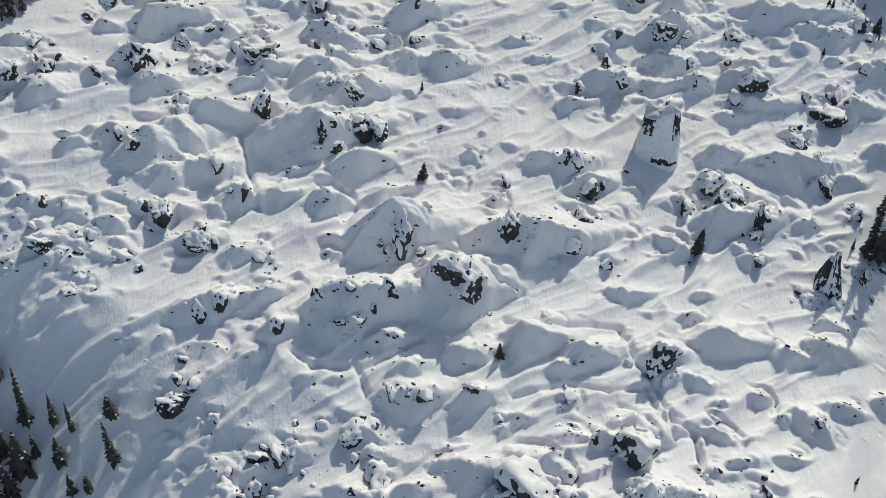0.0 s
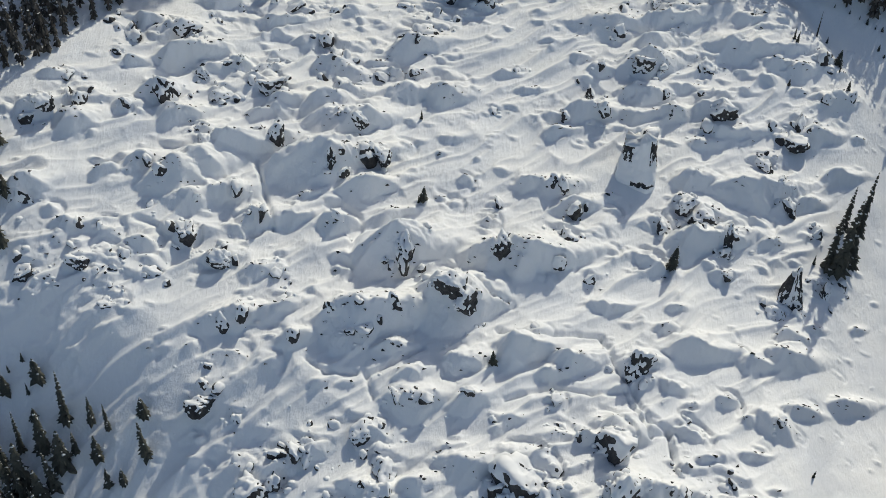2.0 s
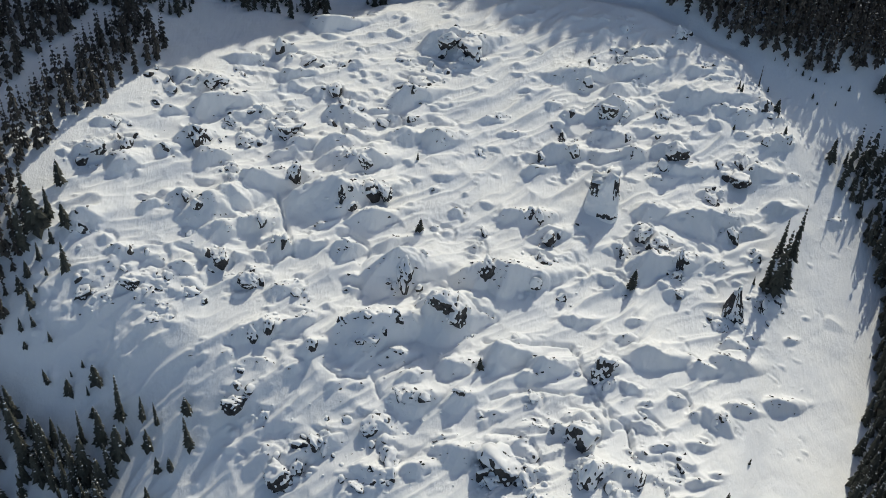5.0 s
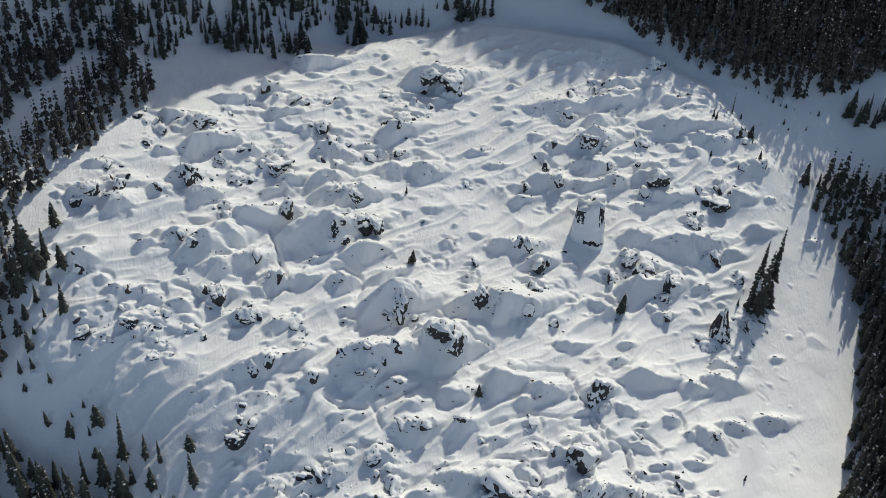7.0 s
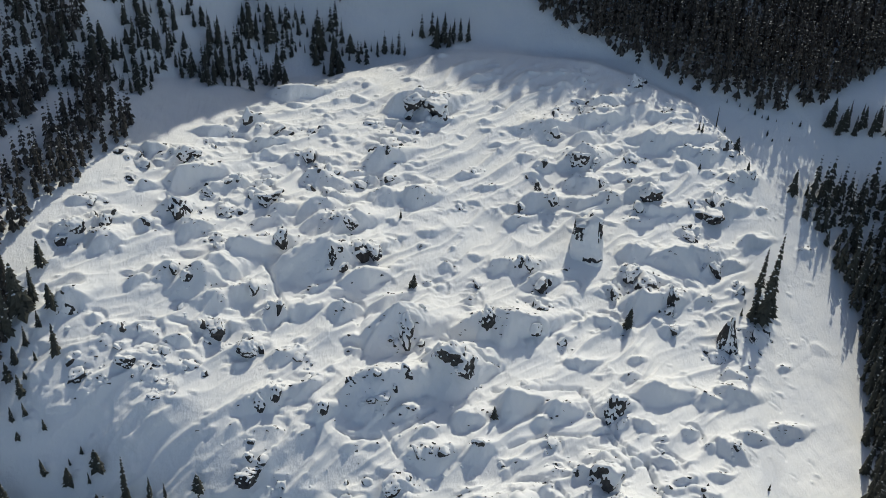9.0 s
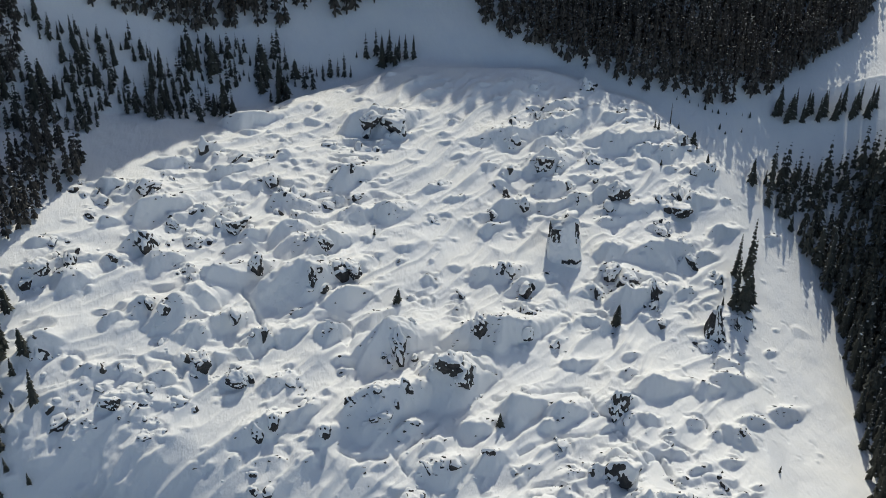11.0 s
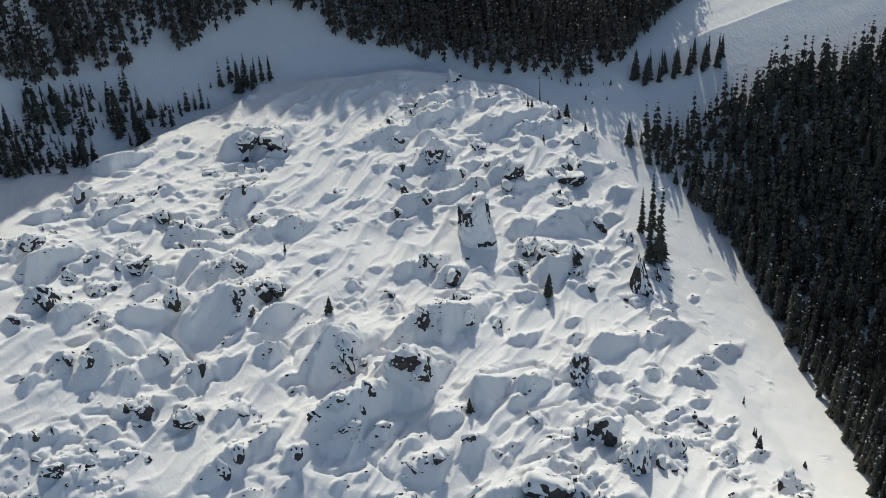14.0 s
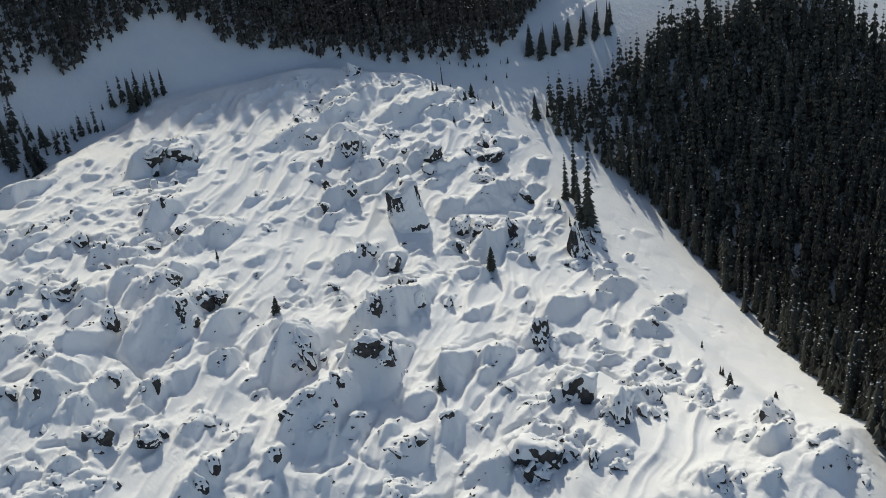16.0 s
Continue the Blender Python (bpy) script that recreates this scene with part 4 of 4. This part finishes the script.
def fir_kind(seed, slim, gaps=1.0):
    """Trunk, crown and snow load of a fir ten metres tall."""
    r = random.Random(seed)
    tv, tf, cv, cf, sv, sf = [], [], [], [], [], []
    stem(tv, tf, 0, 0, -1.2, 11.1, 0.17)
    branches(cv, cf, r, 0, 0, 0.2, 9.8, slim, int(28 * gaps), 8, 0.85, 0.9)
    branches(cv, cf, r, 0, 0, 0.4, 9.3, slim * 0.6, int(12 * gaps), 5, 1.5, 0.9)
    for k in range(20):
        f = r.random() ** 0.8
        a, h = r.uniform(0, 6.28), 0.7 + 8.8 * f
        l = slim * (1 - f) ** 0.85 * r.uniform(0.4, 0.95)
        w = r.uniform(0.06, 0.20) * slim / 1.1
        n = len(sv)
        x, y, z = math.cos(a) * l, math.sin(a) * l, h - 0.25 * l + 0.1
        sv += [(x + w * 1.3, y, z), (x, y + w, z), (x - w * 1.3, y, z), (x, y - w, z), (x, y, z + 0.5 * w), (x, y, z - 0.4 * w)]
        for p in range(4):
            sf += [(n + p, n + (p + 1) % 4, n + 4), (n + (p + 1) % 4, n + p, n + 5)]
    return shape(tv, tf, BARK, "trunk"), shape(cv, cf, NEEDLES, "crown", smooth=False), shape(sv, sf, CAP_SNOW, "snow_load")


FIRS = [fir_kind(31 + k, slim, gaps) for k, (slim, gaps) in enumerate(((1.15, 1.0), (0.9, 1.0), (1.4, 1.0), (1.05, 0.7), (1.6, 0.9), (0.8, 0.8)))]
firs = 0


def fir(x, y, tall, group="firs round the snowfield", kind=None):
    global firs
    firs += 1
    tall *= 0.97
    r = random.Random(firs * 13)
    trunk, crown, snow = FIRS[firs % 6 if kind is None else kind]
    ob = new("fir_tree")
    s = tall / 10
    plump = s * (1.75 if tall < 6 else 1.2)
    ob.scale = (plump * r.uniform(0.85, 1.2), plump * r.uniform(0.85, 1.2), s)
    ob.rotation_euler = (r.gauss(0, 0.03), r.gauss(0, 0.03), r.uniform(0, 6.28))
    ob.location = (x, y, ground_at(x, y))
    part("trunk", trunk, ob)
    part("crown", crown, ob)
    tagged(part("snow_load", snow, ob, "clumps of snow on the branches"), kind="stuff")
    return tagged(ob, "tall slender dark green fir with clumps of snow" if tall > 9 else
                  "young dark green fir standing in deep snow" if tall > 3.5 else "small stunted fir half buried in snow", "fir tree", group)


fir(-75.5, -68.1, 4.6)
fir(-71.3, -69.1, 4.6)
fir(-75.7, -62.6, 2.9)
fir(-66.3, -67.3, 5.0)
fir(-60.8, -72.1, 12.4)
fir(-56.7, -72.0, 6.8)
fir(-53.6, -73.2, 6.8)
fir(-48.3, -71.4, 4.7)
fir(-47.1, -76.2, 9.7)
fir(-66.0, -72.1, 2.9)
fir(-58.6, -75.7, 5.2)
fir(-54.8, -76.5, 5.8)
fir(-52.3, -80.0, 5.1)
fir(-50.1, -79.5, 3.9)
fir(-53.2, -84.7, 5.8)
fir(-60.2, -77.8, 9.7)
fir(-67.5, -75.7, 9.8)
fir(-76.0, -76.5, 9.2)
fir(-69.9, -77.4, 9.8)
fir(-63.8, -75.7, 9.8)
fir(-60.8, -80.5, 10.3)
fir(-66.1, -80.3, 11.7)
fir(-71.6, -82.0, 11.7)
fir(-77.7, -81.1, 7.9)
fir(-66.8, -84.7, 10.4)
fir(-62.2, -84.7, 9.0)
fir(-77.9, -74.3, 5.3)
fir(-80.4, -63.6, 2.1)
fir(-67.6, -69.0, 2.9)
fir(-69.2, -65.4, 2.0)
fir(-71.1, -66.8, 1.9)
fir(-72.9, -75.8, 7.9)
fir(-73.9, -78.8, 9.2)
fir(-62.5, -82.0, 9.0)
fir(-78.3, -78.0, 7.9)
fir(-74.8, -51.8, 7.5)
fir(-78.2, -47.9, 4.4)
fir(-76.6, -44.0, 5.5)
fir(-80.1, -42.9, 8.5)
fir(-81.9, -45.5, 12.3)
fir(-80.4, -50.3, 4.9)
fir(-83.8, -49.1, 12.2)
fir(-85.0, -41.8, 9.6)
fir(-80.0, -35.6, 5.9)
fir(-80.3, -58.0, 5.4)
fir(-82.9, -55.5, 4.0)
fir(-79.3, -60.6, 3.5)
fir(-81.6, -61.3, 3.5)
fir(-78.3, -52.8, 2.7)
fir(-81.8, -53.3, 4.1)
fir(-79.8, -55.6, 2.2)
fir(-9.6, -26.0, 3.4)
fir(-10.4, -26.3, 1.8)
fir(5.1, -55.3, 3.4)
fir(-12.0, -7.6, 2.3)
fir(35.6, -27.1, 5.4)
fir(62.1, 29.8, 2.7)
fir(71.3, 29.3, 3.8)
fir(63.5, -16.9, 2.5)
fir(67.8, -17.5, 20.4, kind=5)
fir(66.3, -16.8, 14.1, kind=5)
fir(69.9, -7.6, 12.0, kind=5)
fir(73.3, -6.6, 16.9, kind=5)
fir(71.0, -13.8, 9.5)
fir(51.8, -75.6, 2.9)
fir(53.3, -72.3, 1.9)
fir(59.0, -61.2, 2.0)
fir(50.6, -76.6, 3.3)
fir(53.3, -71.7, 2.0)
fir(57.5, -80.9, 1.6)
# The next twelve small firs stand in for fence posts and bushes.
fir(71.9, 44.7, 1.3)
fir(75.2, 44.0, 1.1)
fir(77.4, 43.4, 1.1)
fir(79.0, 42.6, 1.7)
fir(80.8, 41.8, 1.1)
fir(82.3, 41.6, 1.3)
fir(84.5, 41.3, 1.0)
fir(90.6, 40.5, 1.9)
fir(88.6, 40.8, 1.0)
fir(81.3, 37.2, 1.7)
fir(87.0, 36.3, 1.5)
fir(82.4, 35.8, 0.9)
fir(61.6, 30.9, 3.0)
fir(69.9, 36.3, 1.7)
fir(71.2, 26.3, 1.7)
fir(72.9, 22.7, 2.4)
fir(60.2, 20.6, 1.8)


def snag():
    v, f = [], []
    ob = new("dead_tree")
    ob.location = (67.2, 35.4, ground_at(67.2, 35.4))
    stem(v, f, 0, 0, -0.5, 6.6, 0.2, 8)
    part("trunk", shape(v, f, BARK, "trunk"), ob)
    r = random.Random(2)
    for k in range(9):
        h, a, l = r.uniform(1.5, 5.6), r.uniform(0, 6.28), r.uniform(0.3, 0.7)
        v, f = [], []
        stem(v, f, 0, 0, 0, l, 0.05, 5)
        limb = part("limb", shape(v, f, BARK, "limb"), ob)
        limb.location = (0, 0, h)
        limb.rotation_euler = (1.2, 0, a)
    tagged(ob, "bare grey dead tree trunk with short broken limbs", "dead tree")


snag()


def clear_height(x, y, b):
    """Height cap for a tree there, set to keep its shade off the lit snow."""
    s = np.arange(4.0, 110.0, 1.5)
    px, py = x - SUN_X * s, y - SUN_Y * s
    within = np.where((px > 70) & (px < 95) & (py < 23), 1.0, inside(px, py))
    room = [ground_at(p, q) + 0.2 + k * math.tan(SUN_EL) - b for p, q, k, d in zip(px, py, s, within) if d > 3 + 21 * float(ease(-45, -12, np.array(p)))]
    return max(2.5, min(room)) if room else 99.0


def wood(name, label, spots, low, high, seed, plump=1.0, snowy=3, rings=9, needles=NEEDLES):
    """A dense far wood, too many trees to count, with its trunks and the snow that hangs in it."""
    r = random.Random(seed)
    v, f, sv, sf, tv, tf = [], [], [], [], [], []
    for x, y in spots:
        tall = r.uniform(low, high) * (0.75 if x < 112 and 8 < y < 30 and x > 70 else 1)
        b = ground_at(x, y) - 0.3
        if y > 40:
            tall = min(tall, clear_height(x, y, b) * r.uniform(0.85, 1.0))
        slim = plump * tall * r.uniform(0.11, 0.17)
        stem(tv, tf, x, y, b, tall * 0.8, 0.018 * tall, 3)
        branches(v, f, r, x, y, b + 0.05 * tall, tall * 0.95, slim, rings, 5, 10.0 / rings, 1.4, True)
        for k in range(snowy):
            h = r.uniform(0.15, 0.95)
            clump(sv, sf, x, y, b + tall * h, slim * (1 - h) * r.uniform(0.6, 1.1), r.uniform(0, 6.28), r.uniform(0.06, 0.19))
    tagged(new(name, shape(v, f, needles, name, smooth=False)), label, "forest", kind="stuff")
    tagged(new("wood_trunks", shape(tv, tf, BARK, "wood_trunks")), "grey trunks of a dense fir wood", "tree trunks", kind="stuff")
    tagged(new("hanging_snow", shape(sv, sf, CAP_SNOW, "hanging_snow")), "small clumps of snow hanging in the branches", "snow", kind="stuff")


def clump(sv, sf, x, y, z, l, a, w):
    n = len(sv)
    x, y, z = x + math.cos(a) * l, y + math.sin(a) * l, z - 0.25 * l
    sv += [(x + w * 1.3, y, z), (x, y + w, z), (x - w * 1.3, y, z), (x, y - w, z), (x, y, z + 0.5 * w)]
    for p in range(4):
        sf.append((n + p, n + (p + 1) % 4, n + 4))


def spots_in(seed, many, box, keep, gap):
    r = random.Random(seed)
    out, cells = [], {}
    for k in range(many):
        x, y = r.uniform(box[0], box[1]), r.uniform(box[2], box[3])
        if not keep(x, y):
            continue
        c = (int(x // gap), int(y // gap))
        if any(math.hypot(x - p, y - q) < gap for i in (-1, 0, 1) for j in (-1, 0, 1) for p, q in cells.get((c[0] + i, c[1] + j), ())):
            continue
        cells.setdefault(c, []).append((x, y))
        out.append((x, y))
    return out


def edge(x_or_y, *knots):
    return float(np.interp(x_or_y, [k[0] for k in knots], [k[1] for k in knots]))


def right_edge(y):
    return edge(y, (-140, 38), (-101, 58), (-85, 68), (-57, 83), (-50, 85), (-28, 93), (-12, 96), (3, 96), (13, 90), (20, 86), (27, 82)) + 1.0 * math.sin(y * 0.7)


def in_right(x, y):
    return x > right_edge(y) and y < edge(x, (81, 21), (93, 26), (110, 27), (128, 27), (160, 25), (200, 24))


def back_edge(x):
    low = edge(x, (-120, 45), (-72, 51), (-48, 60), (-32, 66), (-10, 72), (-1, 75), (8, 77.5), (17, 76), (22, 72), (25, 68), (28, 64), (40, 59))
    return low if x < 40 else edge(x, (40, 59), (48, 54), (59, 48), (71, 45), (85, 44), (96, 46), (108, 53), (119, 57), (130, 63), (142, 78), (155, 105))


def in_back(x, y):
    clearing = abs(x + 43 + 0.25 * (y - 70)) < 1.7
    sparse = -38 < x < 0 and y < back_edge(x) + 9 and float(value_noise(np.array(x / 3.5), np.array(y / 3.5), 83)) > 0.22
    return back_edge(x) < y < back_edge(x) + 36 and not clearing and not sparse


def in_middle(x, y):
    lo = edge(x, (-95, 12), (-74, 20), (-63, 29), (-45, 35), (-34, 47), (-14, 57.5), (3, 58.5))
    hi = edge(x, (-95, 38), (-73, 44), (-62, 50), (-54, 56), (-43, 59.5), (-20, 62.8), (3, 62.5))
    return x < 3 and lo < y < hi and float(value_noise(np.array(x / 6.0), np.array(y / 4.0), 71)) > -0.12


def left_edge(y):
    return edge(y, (-60, -84), (-43, -83), (-37, -88), (-22, -83), (-11, -77), (-1, -73), (6, -69), (12, -71), (16, -78))


def lane(y):
    return edge(y, (-30, -97), (-10, -90), (-2, -88), (9, -85), (23, -82), (31, -80.5), (60, -76))


def in_left(x, y):
    return x < left_edge(y) and abs(x - lane(y)) > 3.0


def in_front(x, y):
    return y < edge(x, (-92, -66), (-75, -76), (-64, -82), (-55, -89))


right_spots = spots_in(3, 26000, (40, 185, -140, 60), in_right, 1.95)
rim_spots = [p for p in right_spots if p[0] < right_edge(p[1]) + 5.5 and p[1] > -105][:78]
for k, (x, y) in enumerate(rim_spots):
    fir(x, y, (6.0 + 8.0 * random.Random(k).random()) * (0.7 if y > 8 else 1), "firs at the edge of the piste")
rim_set = set(rim_spots)
wood("right_wood", "dense dark fir wood beside the piste", [p for p in right_spots if p not in rim_set], 9, 16, 8, 1.15, 2, 10)
# Coarse trees added above the main wood, to cut light on the lanes.
wood("far_shade_wood", "dark fir wood added up the far hillside to dim the snow below", spots_in(15, 9000, (-160, 140, 80, 220), lambda x, y: back_edge(x) + 36 < y < back_edge(x) + 120, 3.6), 13, 19, 19, 1.7, 0, 5, HAZED_FROSTED)
wood("back_wood", "dense dark fir wood on the shaded hillside", spots_in(5, 40000, (-120, 156, 40, 136), in_back, 1.75), 11, 17, 9, 0.85, 5, 10, HAZED_FROSTED)
mid_spots = spots_in(6, 7000, (-95, 3, 12, 64), in_middle, 1.5)
wood("scattered_wood", "loose clumps of dark firs on shaded snow", mid_spots[85:], 2.2, 8.5, 11, 1.25, 3, 14)
for k, (x, y) in enumerate(mid_spots[:85]):
    fir(x, y, 2.2 + 7.5 * random.Random(k + 900).random() ** 1.4, "scattered firs behind the snowfield")
wood("left_wood", "dense dark fir wood with snowy gaps", spots_in(7, 9000, (-135, -66, -62, 50), in_left, 2.0), 7, 13, 10, 1.0, 4, 10, HAZED_FROSTED)
for k, (x, y) in enumerate(spots_in(9, 2500, (-92, -54, -100, -66), in_front, 1.6)[:105]):
    fir(x, y, 6.5 + 6.0 * random.Random(k + 300).random(), "firs on the front slope")
for x, y, tall in ((-2.0, 60.5, 8.5), (0.2, 60.0, 9.5), (2.4, 60.5, 7.0), (4.2, 60.3, 7.4), (6.2, 60.6, 7.2)):
    fir(x, y, tall, "firs standing in a small row", 1)
for k in range(20):
    fir(98 + 1.35 * k, 41.5 - 0.22 * k + 1.2 * math.sin(k * 2.1), 5.5 + 3.2 * abs(math.sin(k * 1.3)), "firs standing in a row beyond the piste")
